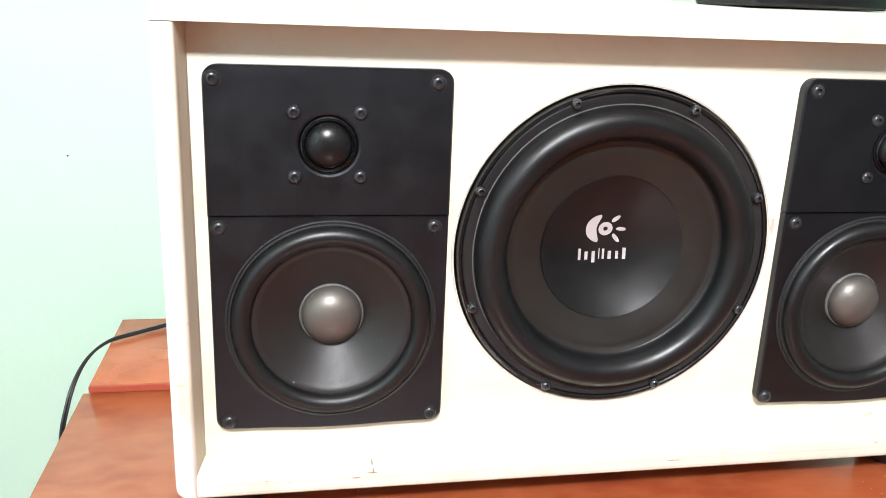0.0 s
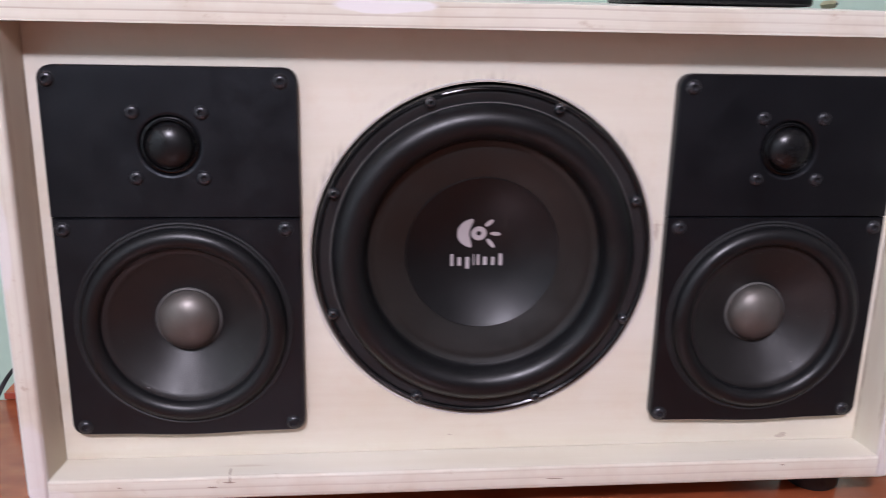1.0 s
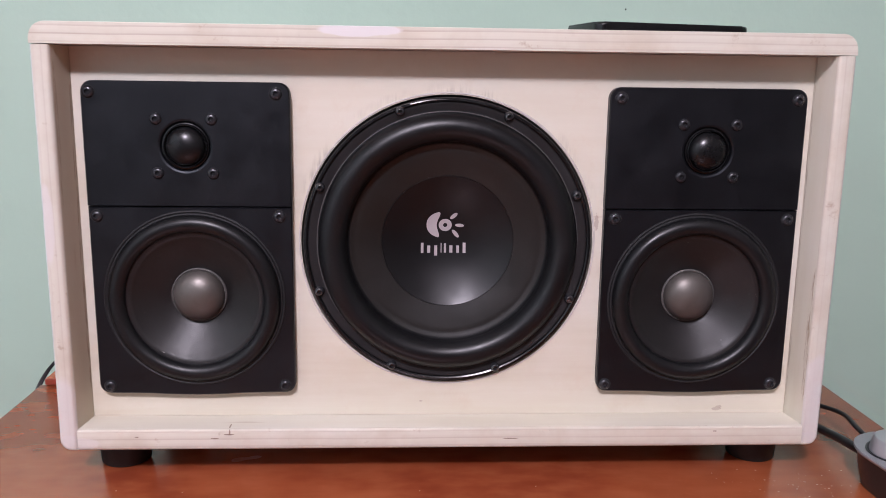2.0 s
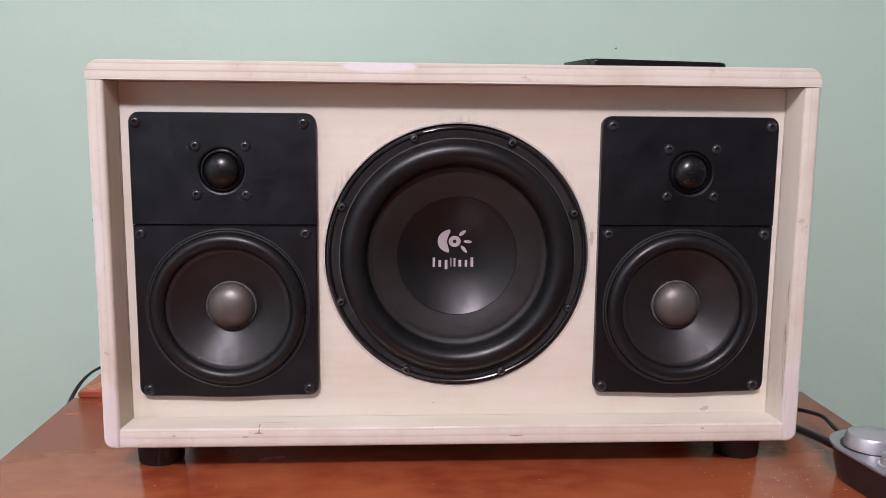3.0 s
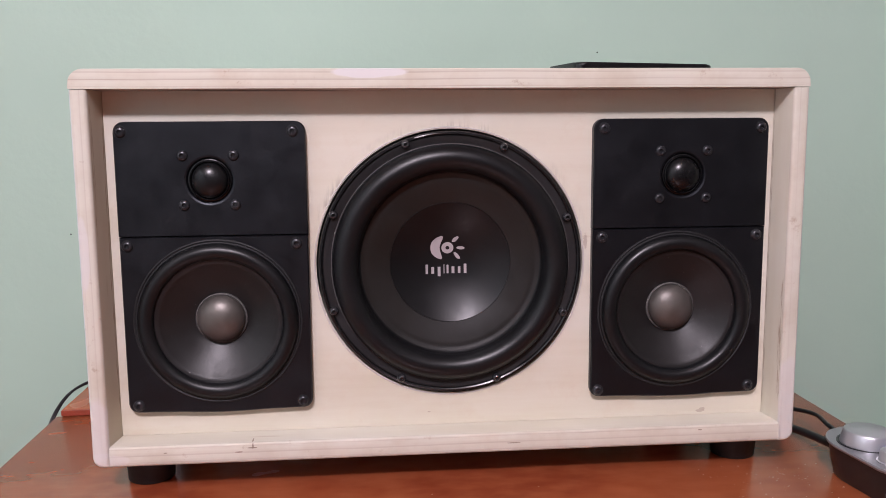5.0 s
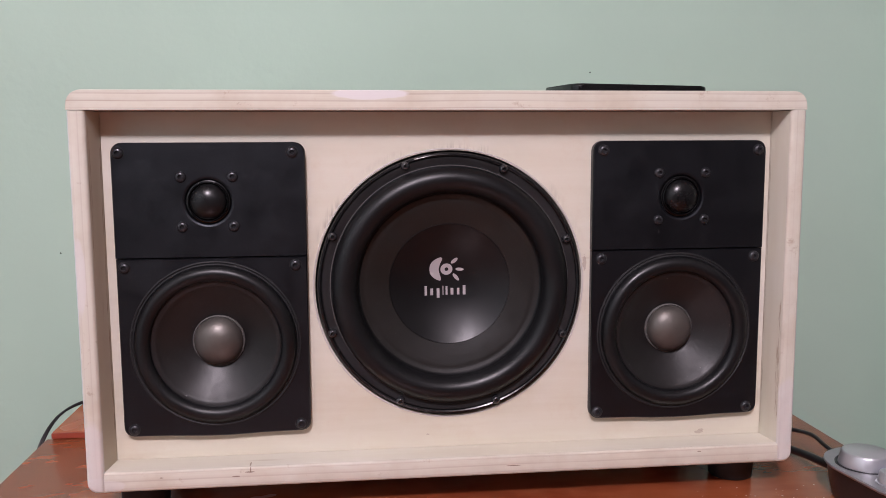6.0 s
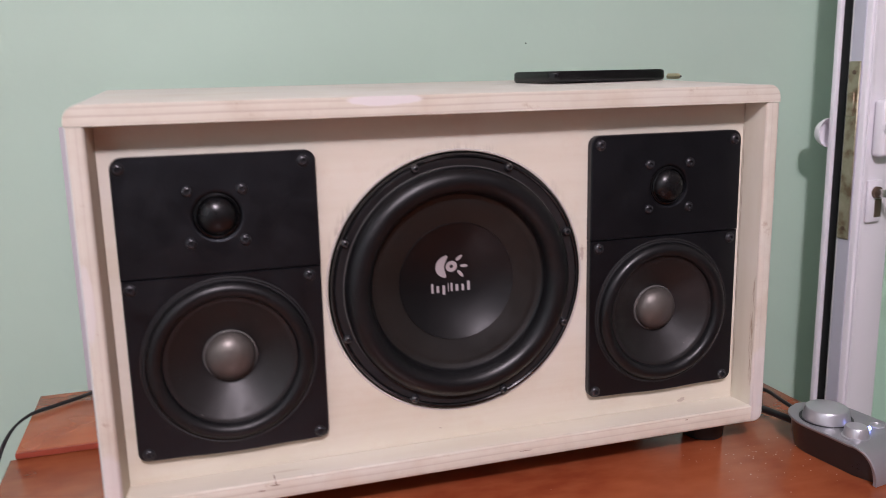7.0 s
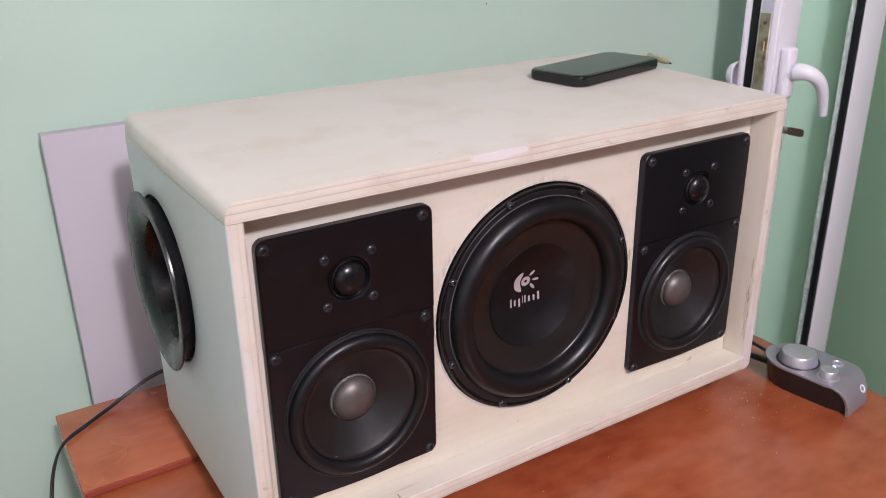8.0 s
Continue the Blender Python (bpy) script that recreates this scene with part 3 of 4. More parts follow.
for _x, _z, _a, _l, _w in ((0.0053, 0.0185, 40, 0.0036, 0.0016), (0.0100, 0.0108, -3, 0.0036, 0.0014), (0.0068, 0.0040, -50, 0.0040, 0.0015)):
    on_cap(petal(_x, _z, _a, _l, _w), "printed_ray")


def ring_print(cx, cz, r0, r1):
    bm = bmesh.new()
    a, b = [], []
    for i in range(28):
        t = math.tau * i / 28
        for lst, r in ((a, r0), (b, r1)):
            x, z = cx + r * math.cos(t) * 1.05, cz + r * math.sin(t)
            lst.append(bm.verts.new((x, dish(math.hypot(x, z)) - 0.0005, WZ + z)))
    for i in range(28):
        j = (i + 1) % 28
        bm.faces.new((a[i], a[j], b[j], b[i]))
    part("printed_ring", bm, M_LOGO, woofer, "", smooth=0)


ring_print(-0.0014, 0.0110, 0.0016, 0.0050)
# the word below the mark, as plain bars of its size
_x = -0.0212
for _w, _lo, _hi in ((0.0040, -0.0145, -0.0068), (0.0046, -0.0145, -0.0092), (0.0046, -0.0168, -0.0092), (0.0014, -0.0145, -0.0072), (0.0032, -0.0145, -0.0076), (0.0046, -0.0145, -0.0092), (0.0040, -0.0145, -0.0092), (0.0044, -0.0145, -0.0068)):
    on_cap([(_x + _w * 0.12, _lo + 0.0031), (_x + _w * 0.66, _lo + 0.0031), (_x + _w * 0.66, _hi + 0.0036), (_x + _w * 0.12, _hi + 0.0036)], "printed_bar")
    _x += _w + 0.0010


# screws: a domed button head with a socket
ME_RECESS = mesh_of("recess", lathe([(0.0046, -0.0002), (0.0051, -0.0002), (0.0053, 0.0002), (0.0053, 0.001)], 24, "y"), M_GROOVE)


def screw_mesh(r, h, name, mat=M_SCREW):
    prof = [(0, 0.0009 - h * 0.55), (r * 0.36, 0.0009 - h * 0.55), (r * 0.40, -h * 0.98), (r * 0.62, -h * 0.92), (r * 0.86, -h * 0.62), (r, -h * 0.15), (r, 0.001)]
    return mesh_of(name, lathe(prof, 20, "y"), mat)


SCREW_BIG, SCREW, SCREW_SMALL = screw_mesh(0.0039, 0.0040, "screw_big", M_SCREW_WET), screw_mesh(0.0047, 0.0024, "screw"), screw_mesh(0.0045, 0.0022, "screw_small")
for _x, _z in ((-0.0375, 1.0685), (0.0445, 1.0655), (-0.0980, 1.0110), (0.0985, 1.0060), (-0.0995, 0.9300), (0.0960, 0.9240), (-0.0435, 0.8700), (0.0385, 0.8680)):
    part("screw", SCREW_BIG, None, woofer, "", (_x, 0.0045, _z))
# bare glossy sealant smeared on the frame between two screws
bm = tube([(-0.030, 0.0042, WZ + 0.1055), (-0.015, 0.0040, WZ + 0.1088), (0.0, 0.0042, WZ + 0.1095), (0.012, 0.0045, WZ + 0.1085)], 0.0011, 8, 6, 0.5)
part("sealant_bead", bm, M_GLOSS, woofer)


# satellite driver plates
def plate_outline(w, z0, z1, top_r, low_r, bow=0.0, shift=0.0):
    h = w / 2
    pts = []
    pts += arc(h - top_r, z1 - top_r, top_r, 0, 90) if top_r else [(h, z1)]
    pts += arc(-h + top_r, z1 - top_r, top_r, 90, 180) if top_r else [(-h, z1)]
    pts += arc(-h + low_r, z0 + low_r, low_r, 180, 270) if low_r else [(-h, z0)]
    if bow:
        pts += [(-h * 0.6 + h * 1.2 * i / 10, z0 - bow * math.sin(math.pi * i / 10)) for i in range(1, 10)]
    pts += arc(h - low_r, z0 + low_r, low_r, 270, 360) if low_r else [(h, z0)]
    return [(x + shift, z) for x, z in pts]


def hole_plate(outline, y_front, y_back, cz, rad, lip, square=True):
    """A plate with a round hole and a rounded lip, hollow behind."""
    bm = bmesh.new()
    n = 240
    out = []
    for i in range(n):
        t = math.tau * i / n
        d = Vector((math.cos(t), math.sin(t)))
        best = 9.0
        for (ax, az), (bx, bz) in zip(outline, outline[1:] + outline[:1]):
            a, e = Vector((ax, az - cz)), Vector((bx - ax, bz - az))
            den = d.x * e.y - d.y * e.x
            if abs(den) < 1e-12:
                continue
            k = (a.x * e.y - a.y * e.x) / den
            s = (a.x * d.y - a.y * d.x) / den
            if k > 0 and -1e-9 <= s <= 1 + 1e-9:
                best = min(best, k)
        out.append(d * best)
    for c in ((-1, 1), (1, 1)) if square else ((-1, -1), (1, -1)):
        q = max((Vector((x, z - cz)) for x, z in outline), key=lambda v: v.x * c[0] + v.y * c[1])
        k = min(range(n), key=lambda i: (out[i] - q).length)
        out[k] = q
    loops = [[(v.x, y_back, cz + v.y) for v in out], [(v.x, y_front + 0.0012, cz + v.y) for v in out], [(v.x * 0.988, y_front, cz + v.y * 0.988) for v in out]]
    for r, y in ((rad + lip, y_front), (rad + lip * 0.4, y_front + 0.0004), (rad, y_front + 0.0018), (rad, y_back)):
        loops.append([(r * math.cos(math.tau * i / n), y, cz + r * math.sin(math.tau * i / n)) for i in range(n)])
    rings = [[bm.verts.new(p) for p in l] for l in loops]
    for a, b in zip(rings, rings[1:]):
        for i in range(n):
            j = (i + 1) % n
            bm.faces.new((a[i], a[j], b[j], b[i]))
    return bm


TZ, MZ = 1.0412, 0.9245
ME_TRING = mesh_of("ring", lathe([(0.0179, 0.0030), (0.0172, 0.0014), (0.0164, 0.0012), (0.0160, -0.0002), (0.0154, -0.0008), (0.0149, -0.0004), (0.0145, 0.0010), (0.0141, 0.0012)], 64, "y"), M_GLOSS)
ME_DOME = mesh_of("dome", lathe([(0.0143 * math.cos(math.pi / 2 * k / 12) if k < 12 else 0, 0.0008 - 0.0086 * math.sin(math.pi / 2 * k / 12)) for k in range(13)], 64, "y"), M_DOME)
_pr = [(0.0690, 0.0002), (0.0686, -0.0006), (0.0678, -0.0008), (0.0668, -0.0002), (0.0664, -0.0008), (0.0654, -0.0010)]
ME_MRING = mesh_of("groove", lathe(_pr, 96, "y"), M_GROOVE)
_pr = [(0.0660, -0.0006), (0.0652, -0.0016)]
for i in range(15):
    t = math.pi * i / 14
    _pr.append((0.0586 + 0.0064 * math.cos(t), -0.0012 - 0.0062 * math.sin(t)))
_pr += [(0.0512, -0.0010), (0.0505, -0.0004)]
ME_MSUR = mesh_of("surround", lathe(_pr, 96, "y"), M_RUBBER)
ME_MCONE = mesh_of("cone", lathe([(0.0515, -0.0012), (0.0490, -0.0009), (0.0475, 0.0002)] + [(0.0475 - 0.0262 * k / 8, 0.0002 + 0.0140 * (k / 8) ** 0.92) for k in range(1, 9)], 96, "y"), M_PAPER)
ME_MGLUE = mesh_of("glue_bead", lathe([(0.0217, 0.0138), (0.0214, 0.0124), (0.0208, 0.0119), (0.0203, 0.0122), (0.0199, 0.0130)], 64, "y"), M_GLUE)
ME_MCAP = mesh_of("dust_cap", lathe([(0.0204, 0.0135)] + [(0.0202 * math.cos(math.pi / 2 * k / 12) if k < 12 else 0, 0.0128 - 0.0125 * math.sin(math.pi / 2 * k / 12)) for k in range(13)], 64, "y"), M_ALU)

for side, px, tx, mx in ((-1, -0.1948, -0.1964, -0.1940), (1, 0.1962, 0.1974, 0.1943)):
    me_tw = mesh_of("tweeter_plate", hole_plate(plate_outline(0.1518, 0.9962, 1.0885, 0.0085, 0.0, 0.0, px - tx), 0.0, BAF - 0.0005, TZ, 0.0178, 0.0024, False), M_PLATE, 15)
    me_mw = mesh_of("midrange_plate", hole_plate(plate_outline(0.1514, 0.8485, 0.9956, 0.0, 0.0075, 0.0018, px - mx), 0.0004, BAF - 0.0005, MZ, 0.0665, 0.0022), M_PLATE, 15)
    tw = part("tweeter_plate", me_tw, None, cab, "black textured plastic tweeter plate", (tx, 0, 0))
    part("ring", ME_TRING, None, tw, "", (0, 0, TZ))
    part("dome", ME_DOME, None, tw, "shiny black tweeter dome", (0, 0, TZ))
    for x in (0.2648, 0.1290):
        part("recess", ME_RECESS, None, part("screw", SCREW, None, tw, "", (side * x - tx, 0, 1.0803)))
    for dx in (-0.0203, 0.0203):
        for dz in (-0.0200, 0.0200):
            part("screw", SCREW_SMALL, None, tw, "", (dx + side * 0.0006, 0, TZ + dz))
    mw = part("midrange_plate", me_mw, None, cab, "black textured plastic plate round the midrange driver", (mx, 0, 0))
    part("groove", ME_MRING, None, mw, "", (0, 0, MZ))
    part("surround", ME_MSUR, None, mw, "", (0, 0, MZ))
    part("cone", ME_MCONE, None, mw, "dark grey coated paper cone", (0, 0, MZ))
    part("glue_bead", ME_MGLUE, None, mw, "", (0, 0, MZ))
    part("dust_cap", ME_MCAP, None, mw, "matt grey metallic dust cap", (0, 0, MZ))
    for x, z in ((0.2642, 0.9886), (0.1285, 0.9886), (0.2622, 0.8546), (0.1270, 0.8546)):
        part("recess", ME_RECESS, None, part("screw", SCREW, None, mw, "", (side * x - mx, 0.0004, z)))

# rubber feet
ME_FOOT = mesh_of("foot", lathe([(0, 0), (0.0185, 0), (0.0196, 0.0012), (0.0212, 0.0272), (0, 0.0272)], 40, "z"), M_FOOT)
for _x in (-0.2620, 0.2625):
    for _y in (0.027, 0.190):
        part("foot", ME_FOOT, None, cab, "black rubber foot", (_x, _y, TOP + 0.0004))

# passive radiator standing proud of the side
PORT = Matrix.Translation((-0.296, *PORT_AT))
rad = part("port_ring", lathe([(0.056, -0.0030), (0.061, -0.0082), (0.068, -0.0112), (0.0815, -0.0128), (0.0833, -0.0122), (0.0835, -0.0106), (0.0812, -0.0098), (0.0762, -0.0092), (0.0752, -0.0080), (0.0752, 0.012), (0.072, 0.012)], 96, "x"), M_PORT, cab, "black flanged port ring standing proud of the side", PORT)
# black ring added to stand for the dark gap round the port's neck
part("gasket", lathe([(0.0750, 0.0030), (0.0784, 0.0030)], 96, "x"), M_GROOVE, rad)
part("throat", lathe([(0.0562, -0.0032), (0.0540, 0.0030), (0.0515, 0.016), (0.049, 0.040), (0.048, 0.070), (0, 0.070)], 96, "x"), M_PORT, rad, "glossy black flared throat")

# ---------------- phone and pencil on the cabinet ----------------
ROOF = 1.1337
PH = Matrix.Translation((0.2000, 0.1630, ROOF)) @ Matrix.Rotation(radians(12.5), 4, "Z")
phone = thing("phone", None, "black smartphone lying face up on the cabinet", "phone", m=PH)
hl, hw = 0.0765, 0.0365


def round_rect(hx, hy, r):
    return arc(hx - r, hy - r, r, 0, 90) + arc(-hx + r, hy - r, r, 90, 180) + arc(-hx + r, -hy + r, r, 180, 270) + arc(hx - r, -hy + r, r, 270, 360)


bm = prism(round_rect(hl, hw, 0.010), 0.0000, 0.0108, "z")
bevel(bm, 0.0026, 4, lambda e: abs(e.verts[0].co.z - e.verts[1].co.z) < 1e-6)
part("case", bm, M_PHONE, phone)
part("screen", prism(round_rect(hl - 0.003, hw - 0.003, 0.008), 0.0100, 0.01105, "z"), M_SCREEN, phone, "dark glossy screen")
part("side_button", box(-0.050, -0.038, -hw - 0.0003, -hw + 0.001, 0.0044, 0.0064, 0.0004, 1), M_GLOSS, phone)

PN = Matrix.Translation((0.2965, 0.139, ROOF + 0.0030)) @ Matrix.Rotation(radians(71), 4, "Z")
pencil = thing("pencil", None, "short bare wooden pencil lying behind the phone", "pencil", m=PN)
part("body", lathe([(0.0012, 0.006), (0.0035, 0.022), (0.0035, 0.060), (0, 0.060)], 6, "x"), M_PENCIL, pencil, smooth=0)
part("lead", lathe([(0, 0.0), (0.0012, 0.0062)], 8, "x"), M_LEAD, pencil)

# ---------------- volume pod ----------------
PD = Matrix.Translation((0.3550, -0.0535, TOP)) @ Matrix.Rotation(radians(-82), 4, "Z")
pod = thing("volume_pod", None, "silver and black wired volume control with round knobs", "remote", m=PD)
POD_BACK, POD_FLAT, POD_END, POD_H, POD_W = -0.048, 0.040, 0.0660, 0.0325, 0.0350


def pod_path(inset):
    """Side profile of the top: flat, then falling like a waterfall to the desk; pairs along, height."""
    pts = [(POD_BACK + inset + (POD_FLAT - POD_BACK - inset) * (1 - math.cos(math.pi / 2 * k / 14)), POD_H - inset) for k in range(15)]
    for k in range(1, 15):
        t = math.pi / 2 * k / 14
        pts.append((POD_FLAT + (POD_END - POD_FLAT - inset) * math.sin(t) ** 0.9, 0.0006 + (POD_H - inset) * max(math.cos(t), 0.0) ** 0.85))
    return pts


def pod_wide(x, inset):
    """Half the width at x: a round rear end, straight sides, slightly narrower front."""
    r = POD_W - inset
    b = min(1.0, max(0.0, (x - POD_BACK - inset) / 0.040))
    w = r * max(0.02, 1 - (1 - b) ** 2.2) ** 0.5
    return w - max(0.0, x - 0.040) ** 1.3 * 0.75


def pod_far(x, w):
    """The right-hand side is rounded off more towards the front."""
    k = max(0.0, (x - 0.022) / 0.044)
    return w - 0.013 * k ** 2.4


def pod_top():
    bm = bmesh.new()
    out, inn = pod_path(0.0), pod_path(0.0034)
    rows = []
    for (x, h), (u, g) in zip(out, inn):
        w, v = pod_wide(x, 0.0), pod_wide(u, 0.0012)
        f = pod_far(x, w)
        ring = [(u, -v, g), (x, -w, h - 0.0014 if h > 0.004 else h), (x, -w * 0.985, h), (x, -w * 0.5, h + 0.0004), (x, 0, h + 0.0005), (x, f * 0.5, h + 0.0004), (x, f * 0.985, h), (x, f, h - 0.0014 if h > 0.004 else h), (u, pod_far(u, v), g)]
        rows.append([bm.verts.new(p) for p in ring])
    for a, b in zip(rows, rows[1:]):
        for k in range(8):
            bm.faces.new((a[k], a[k + 1], b[k + 1], b[k]))
    bm.faces.new(rows[0])
    return bm


def pod_base():
    bm = bmesh.new()
    rows = []
    for x, h in pod_path(0.0032):
        w = pod_wide(x, 0.0025)
        f = pod_far(x, w)
        lean = 0.006 * min(1.0, h / 0.02)
        rows.append([bm.verts.new(p) for p in ((x * 0.985, -w + lean, 0.0004), (x * 0.995, -w + lean * 0.3, h * 0.5), (x, -w, h), (x, f, h), (x * 0.995, f - lean * 0.3, h * 0.5), (x * 0.985, f - lean, 0.0004))])
    for a, b in zip(rows, rows[1:]):
        for k in range(6):
            bm.faces.new((a[k], a[(k + 1) % 6], b[(k + 1) % 6], b[k]))
    bm.faces.new(rows[0])
    bm.faces.new(list(reversed(rows[-1])))
    return bm


part("base", pod_base(), M_POD, pod, "black lower body")
part("top_shell", pod_top(), M_SILVER, pod, "satin silver shell curving down at the front")
KX, KY = -0.0085, -0.0060
PH0 = POD_H
part("recess", lathe([(0.0240, PH0), (0.0240, PH0 + 0.0010), (0.0229, PH0 + 0.0011), (0.0214, PH0 + 0.0002)], 56, "z", (KX, KY, 0)), M_POD, pod)
part("volume_knob", lathe([(0.0216, PH0 + 0.0004), (0.0216, PH0 + 0.0014), (0.0194, PH0 + 0.0102), (0.0187, PH0 + 0.0116), (0.0178, PH0 + 0.0121), (0, PH0 + 0.0126)], 64, "z", (KX, KY, 0)), M_KNOB, pod, "large round silver knob")
part("tone_knob", lathe([(0.0122, PH0), (0.0122, PH0 + 0.0010), (0.0108, PH0 + 0.0014), (0.0098, PH0 + 0.0092), (0.0090, PH0 + 0.0101), (0, PH0 + 0.0104)], 40, "z", (0.0325, -0.0160, 0)), M_KNOB, pod, "small round silver knob")
part("button", lathe([(0.0066, PH0), (0.0066, PH0 + 0.0014), (0.0058, PH0 + 0.0018), (0.0050, PH0 + 0.0008), (0.0042, PH0 + 0.0012), (0, PH0 + 0.0014)], 36, "z", (0.0265, 0.0195, 0)), M_KNOB, pod, "ring-shaped power button")
part("status_light", lathe([(0.0017, PH0), (0.0017, PH0 + 0.0022), (0.0010, PH0 + 0.0032), (0, PH0 + 0.0034)], 14, "z", (0.0280, 0.0070, 0)), M_LED, pod, "glowing blue light")
part("printed_bar", box(0.0450, 0.0462, 0.0120, 0.0175, PH0 - 0.0006, PH0 + 0.0002), M_POD, pod)
part("socket", lathe([(0.0046, -0.001), (0.0046, 0.0010), (0.0030, 0.0008), (0.0022, -0.001), (0, -0.001)], 24, "z"), M_PVC, pod, "pale headphone socket", Matrix.Translation((0.0615, 0.0085, 0.0205)) @ Matrix.Rotation(radians(58), 4, "Y"))

# ---------------- cables ----------------
solid("cable", tube([(0.20, 0.30, TOP + 0.0100), (0.300, 0.180, TOP + 0.0060), (0.340, 0.135, TOP + 0.0085), (0.358, 0.095, TOP + 0.015), (0.358, 0.055, TOP + 0.023), (0.350, 0.020, TOP + 0.026), (0.347, -0.006, TOP + 0.026)], 0.0021, 10), M_CABLE, "thin black cable between the cabinet and the volume pod", "cable", "pod cables")
solid("cable", tube([(0.18, 0.30, TOP + 0.0120), (0.29, 0.165, TOP + 0.0050), (0.328, 0.115, TOP + 0.0048), (0.341, 0.070, TOP + 0.0055), (0.341, 0.030, TOP + 0.012), (0.343, -0.012, TOP + 0.016)], 0.0038, 12), M_CABLE, "thick black cable between the cabinet and the volume pod", "cable", "pod cables")
MAINS = [(-0.20, 0.325, 0.058), (-0.283, 0.345, 0.033), (-0.315, 0.347, 0.020), (-0.345, 0.338, 0.0105), (-0.375, 0.317, 0.0096), (-0.402, 0.294, 0.0092), (-0.418, 0.264, 0.000), (-0.429, 0.238, -0.030), (-0.436, 0.226, -0.085), (-0.440, 0.225, -0.25), (-0.43, 0.24, -0.48), (-0.42, 0.26, -0.778)]
bm = bmesh.new()
for _d in (-0.00125, 0.00125):
    _one = tube([(x + _d * 0.7, y + _d, TOP + z + (_d * 0.4 if z > -0.02 else 0.0)) for x, y, z in MAINS], 0.00145, 10)
    _me = bpy.data.meshes.new("conductor")
    _one.to_mesh(_me)
    bm.from_mesh(_me)
    bpy.data.meshes.remove(_me)
solid("power_cable", bm, M_CABLE, "black twin mains cable hanging over the desk's edge", "cable")

# ---------------- glazed door leaf against the wall ----------------
DR = Matrix.Translation((0.686, 0.2905, 0)) @ Matrix.Rotation(radians(8), 4, "Z")
door = thing("door_1", None, "open white plastic glazed door leaf with key in its lock", "door", kind="structure", m=DR)
Z0, Z1, DW = 0.04, 2.10, 0.390
part("lock_stile", box(0.0, 0.067, 0.0, 0.034, Z0, Z1, 0.003, 3), M_PVC, door)
part("stile_rib", box(0.0030, 0.0105, -0.0030, -0.0004, Z0 + 0.002, Z1 - 0.002, 0.0012, 2), M_PVC, door)
part("hinge_stile", box(DW - 0.090, DW, 0.004, 0.034, Z0, Z1, 0.003, 3), M_PVC, door)
part("top_rail", box(0.0672, DW - 0.0902, 0.0, 0.034, Z1 - 0.10, Z1, 0.002, 2), M_PVC, door)
part("bottom_rail", box(0.0672, DW - 0.0902, 0.0, 0.034, Z0, Z0 + 0.14, 0.002, 2), M_PVC, door)
part("glazing_bead", box(0.0672, 0.0760, 0.008, 0.024, Z0 + 0.1405, Z1 - 0.1005, 0.003, 2), M_PVC, door)
glass = part("pane", box(0.069, DW - 0.091, 0.016, 0.020, Z0 + 0.1405, Z1 - 0.1005), M_GLASS, door, "clear glass pane")
glass.visible_shadow = False
part("gasket", box(DW - 0.1040, DW - 0.0903, 0.004, 0.0155, Z0 + 0.1405, Z1 - 0.1005, 0.002, 2), M_SEAL, door, "black rubber gasket")
# ragged, half-clear whitish strip along the pane's edge by the gasket
M_PALE_STRIP = material("half_clear_whitish", (0.66, 0.78, 0.70), 0.35)
_n = Nodes(M_PALE_STRIP)
_n.link(_n.ramp(_n.noise(_n.scaled((120, 120, 45)), 1.0, 4, 0.65), (0.40, 0.05), (0.70, 0.70)), _n.b.inputs["Alpha"])
rag = random.Random(11)
bm = bmesh.new()
_prev, _w = None, 0.018
for i in range(171):
    _w = min(0.027, max(0.010, _w + rag.uniform(-0.0035, 0.0035)))
    _z, _x = Z0 + 0.145 + i * 0.0105, DW - 0.1042
    _row = [bm.verts.new(p) for p in ((_x - _w, 0.0158, _z), (_x - _w * 0.5, 0.0148, _z), (_x, 0.0146, _z))]
    if _prev:
        for k in range(2):
            bm.faces.new((_prev[k], _prev[k + 1], _row[k + 1], _row[k]))
    _prev = _row
part("pale_strip", bm, M_PALE_STRIP, door, "ragged whitish strip along the pane")
part("back_lip", box(-0.004, 0.060, 0.0482, 0.0565, Z0, Z1, 0.002, 2), M_PVC, door)
part("seal", box(0.001, 0.056, 0.0345, 0.0480, Z0, Z1, 0.002, 2), M_SEAL, door, "black rubber door seal")
part("channel", box(-0.0012, 0.001, 0.0095, 0.0290, Z0 + 0.01, Z1 - 0.01, 0.0004, 1), M_LILAC, door, "grey metal channel")
lock = part("lock_plate", box(-0.0035, -0.0014, 0.0110, 0.0295, 0.900, 1.150, 0.0006, 1), M_BRASS, door, "worn brass lock plate")
part("latch", box(-0.0070, -0.0034, 0.0150, 0.0260, 1.075, 1.108, 0.001, 1), M_BRASS, lock)
for _z in (0.915, 1.135):
    part("screw", lathe([(0, -0.0042), (0.0028, -0.0042), (0.0034, -0.0030)], 14, "x"), M_KEY, lock, "", (0, 0.0202, _z))
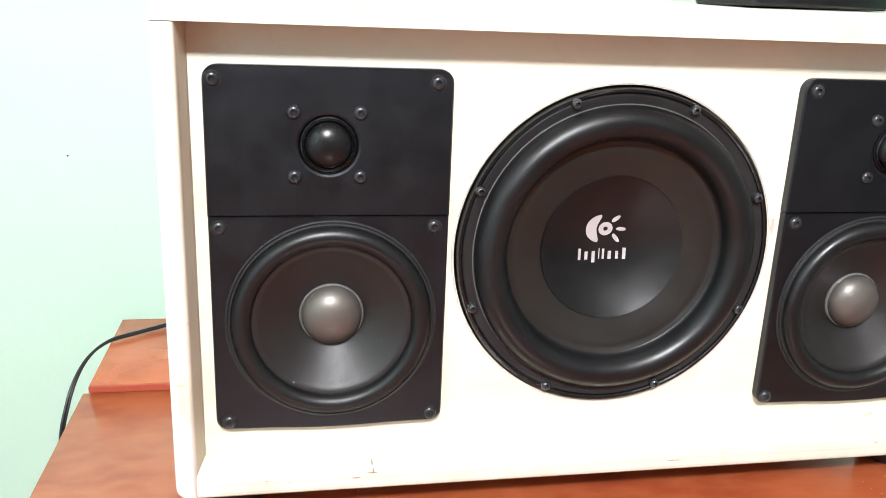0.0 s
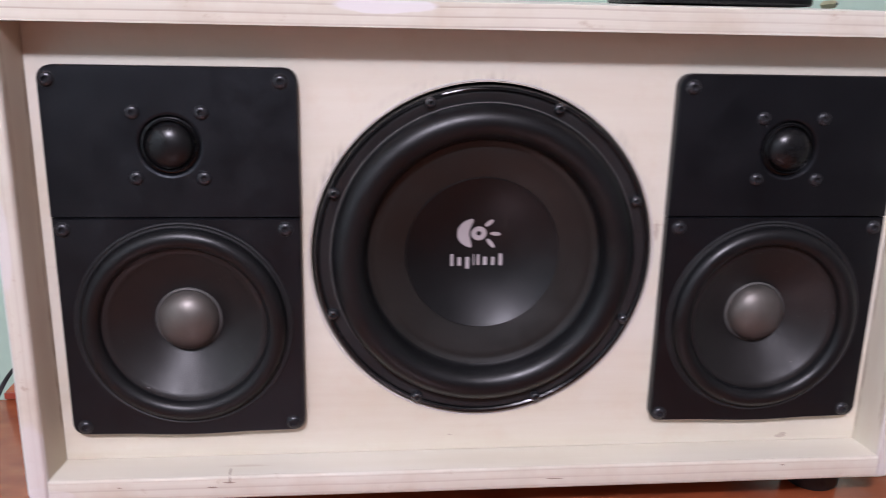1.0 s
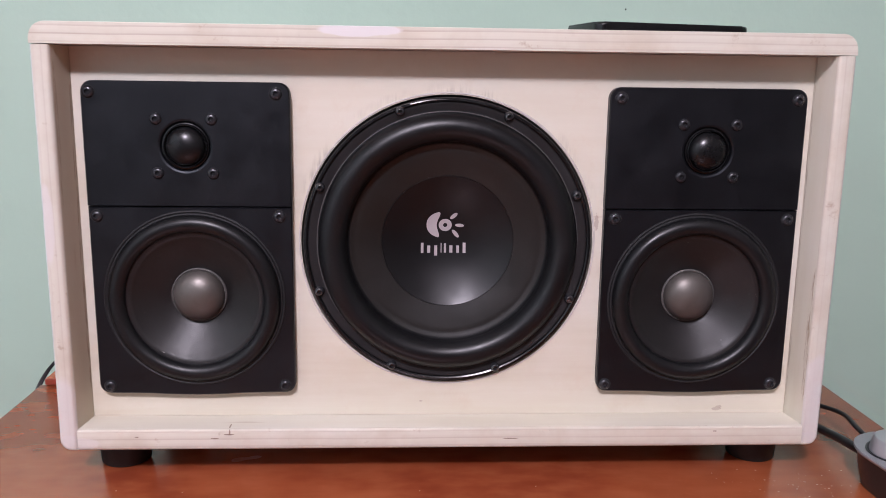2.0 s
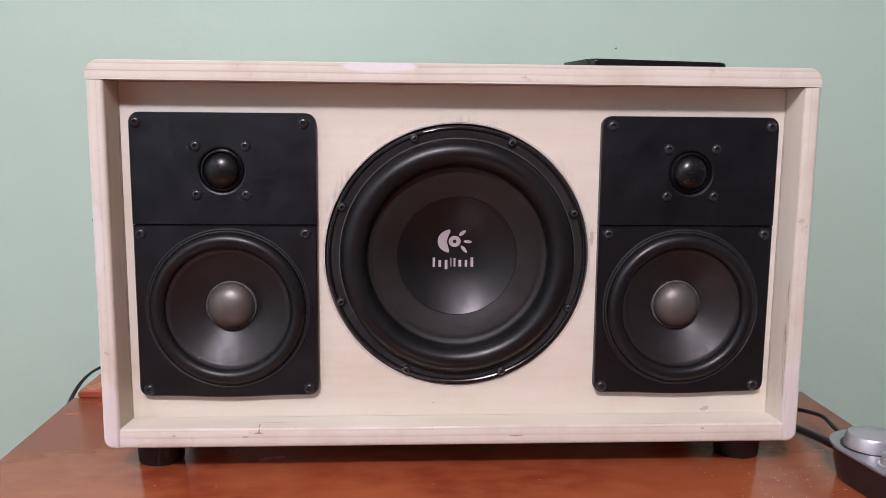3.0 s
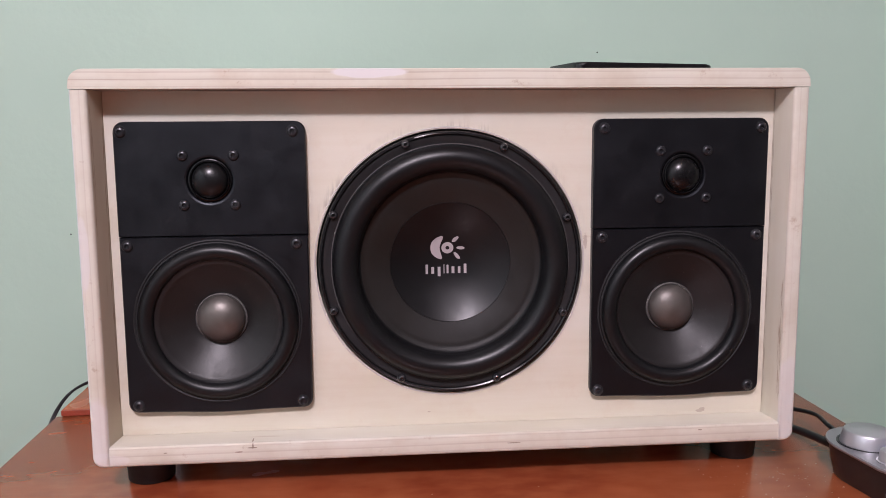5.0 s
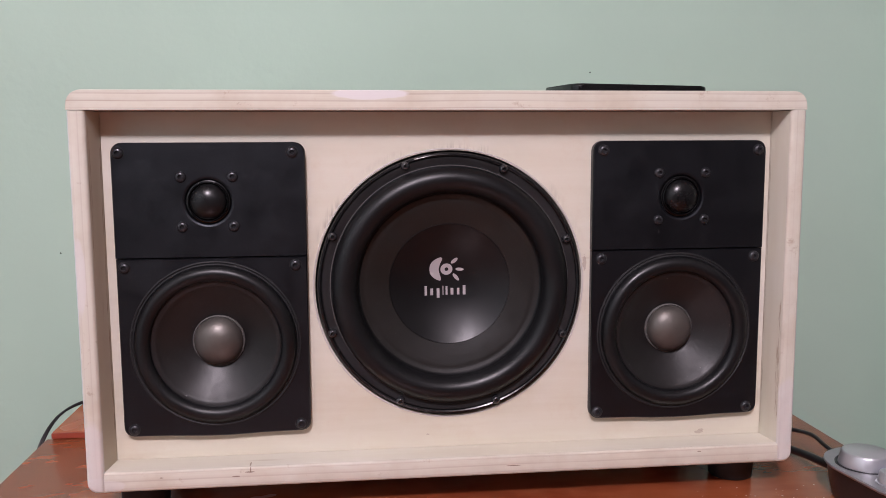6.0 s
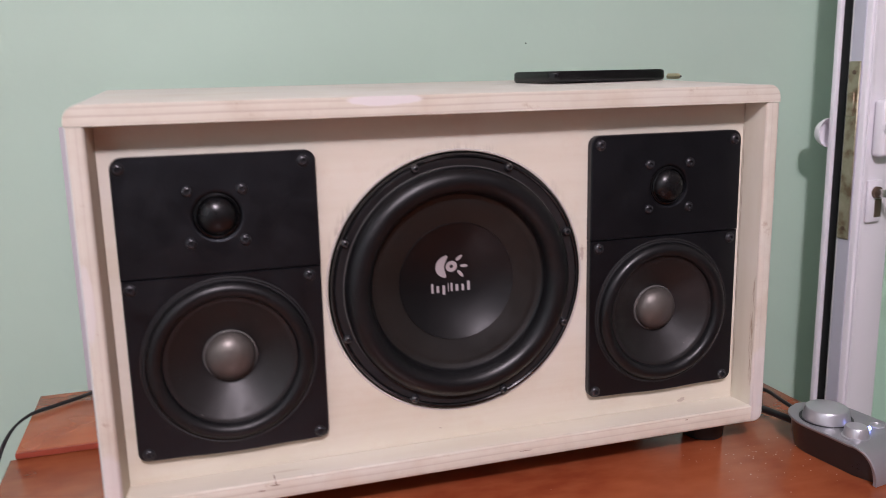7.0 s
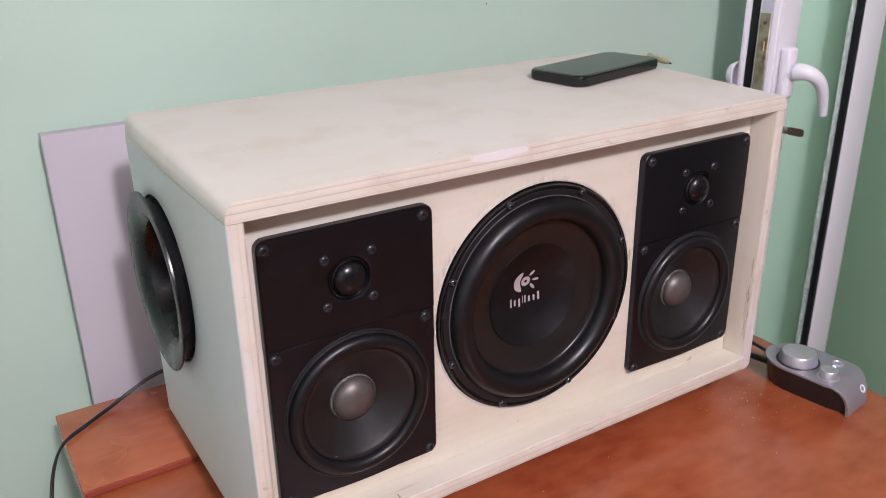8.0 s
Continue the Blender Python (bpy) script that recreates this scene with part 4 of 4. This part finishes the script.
handle = part("handle", box(0.014, 0.040, -0.020, -0.0005, 1.018, 1.098, 0.006, 3), M_PVC, door, "white lever handle")
part("lever", tube([(0.028, -0.016, 1.060), (0.030, -0.034, 1.062), (0.037, -0.047, 1.058), (0.049, -0.054, 1.047), (0.061, -0.056, 1.030), (0.071, -0.055, 1.010), (0.078, -0.054, 0.990)], 0.0142, 18, 8, 0.46), M_PVC, handle)
part("collar", lathe([(0.0146, -0.0215), (0.0146, -0.0245), (0.0138, -0.0255)], 28, "y", (0.0290, 0, 1.0615)), M_LILAC, handle)
escut = part("key_plate", box(0.012, 0.040, -0.006, -0.0005, 0.925, 0.985, 0.002, 2), M_PVC, door, "cream key plate")
part("cylinder", lathe([(0.0085, -0.006), (0.0085, -0.011), (0, -0.011)], 24, "y", (0.026, 0, 0.968)), M_KEY, escut)
part("key", box(0.0235, 0.0285, -0.027, -0.011, 0.9625, 0.9735, 0.0010, 2), M_CHROME, escut, "metal key turned level")
part("key_bow", prism([(u - 0.0395, v + 0.968) for u, v in round_rect(0.0135, 0.0062, 0.0045)], 0.0247, 0.0273, "x"), M_KEY, escut)
part("worn_patch", box(0.0255, 0.0395, -0.0066, -0.0058, 0.932, 0.958, 0.003, 2), M_KEY, escut)
part("rear_handle", lathe([(0.021, 0.0568), (0.021, 0.061), (0.016, 0.070), (0, 0.073)], 32, "y", (0.000, 0, 1.050)), M_PVC, door, "white rear handle rose")

# ---------------- sawdust on the desk ----------------
rng = random.Random(7)
bm = bmesh.new()
for i in range(90):
    a, b = (rng.gauss(0.285, 0.035), rng.gauss(-0.05, 0.028)) if i < 72 else (rng.uniform(-0.3, 0.36), rng.uniform(-0.2, -0.02))
    r = rng.uniform(0.00015, 0.00048)
    bmesh.ops.create_icosphere(bm, subdivisions=1, radius=r, matrix=Matrix.Translation((a, b, TOP + r * 0.4)) @ Matrix.Diagonal((rng.uniform(0.7, 2.2), 1, 0.6, 1)))
solid("sawdust", bm, M_DUST, "pale sawdust specks scattered on the desk", "sawdust", kind="stuff")
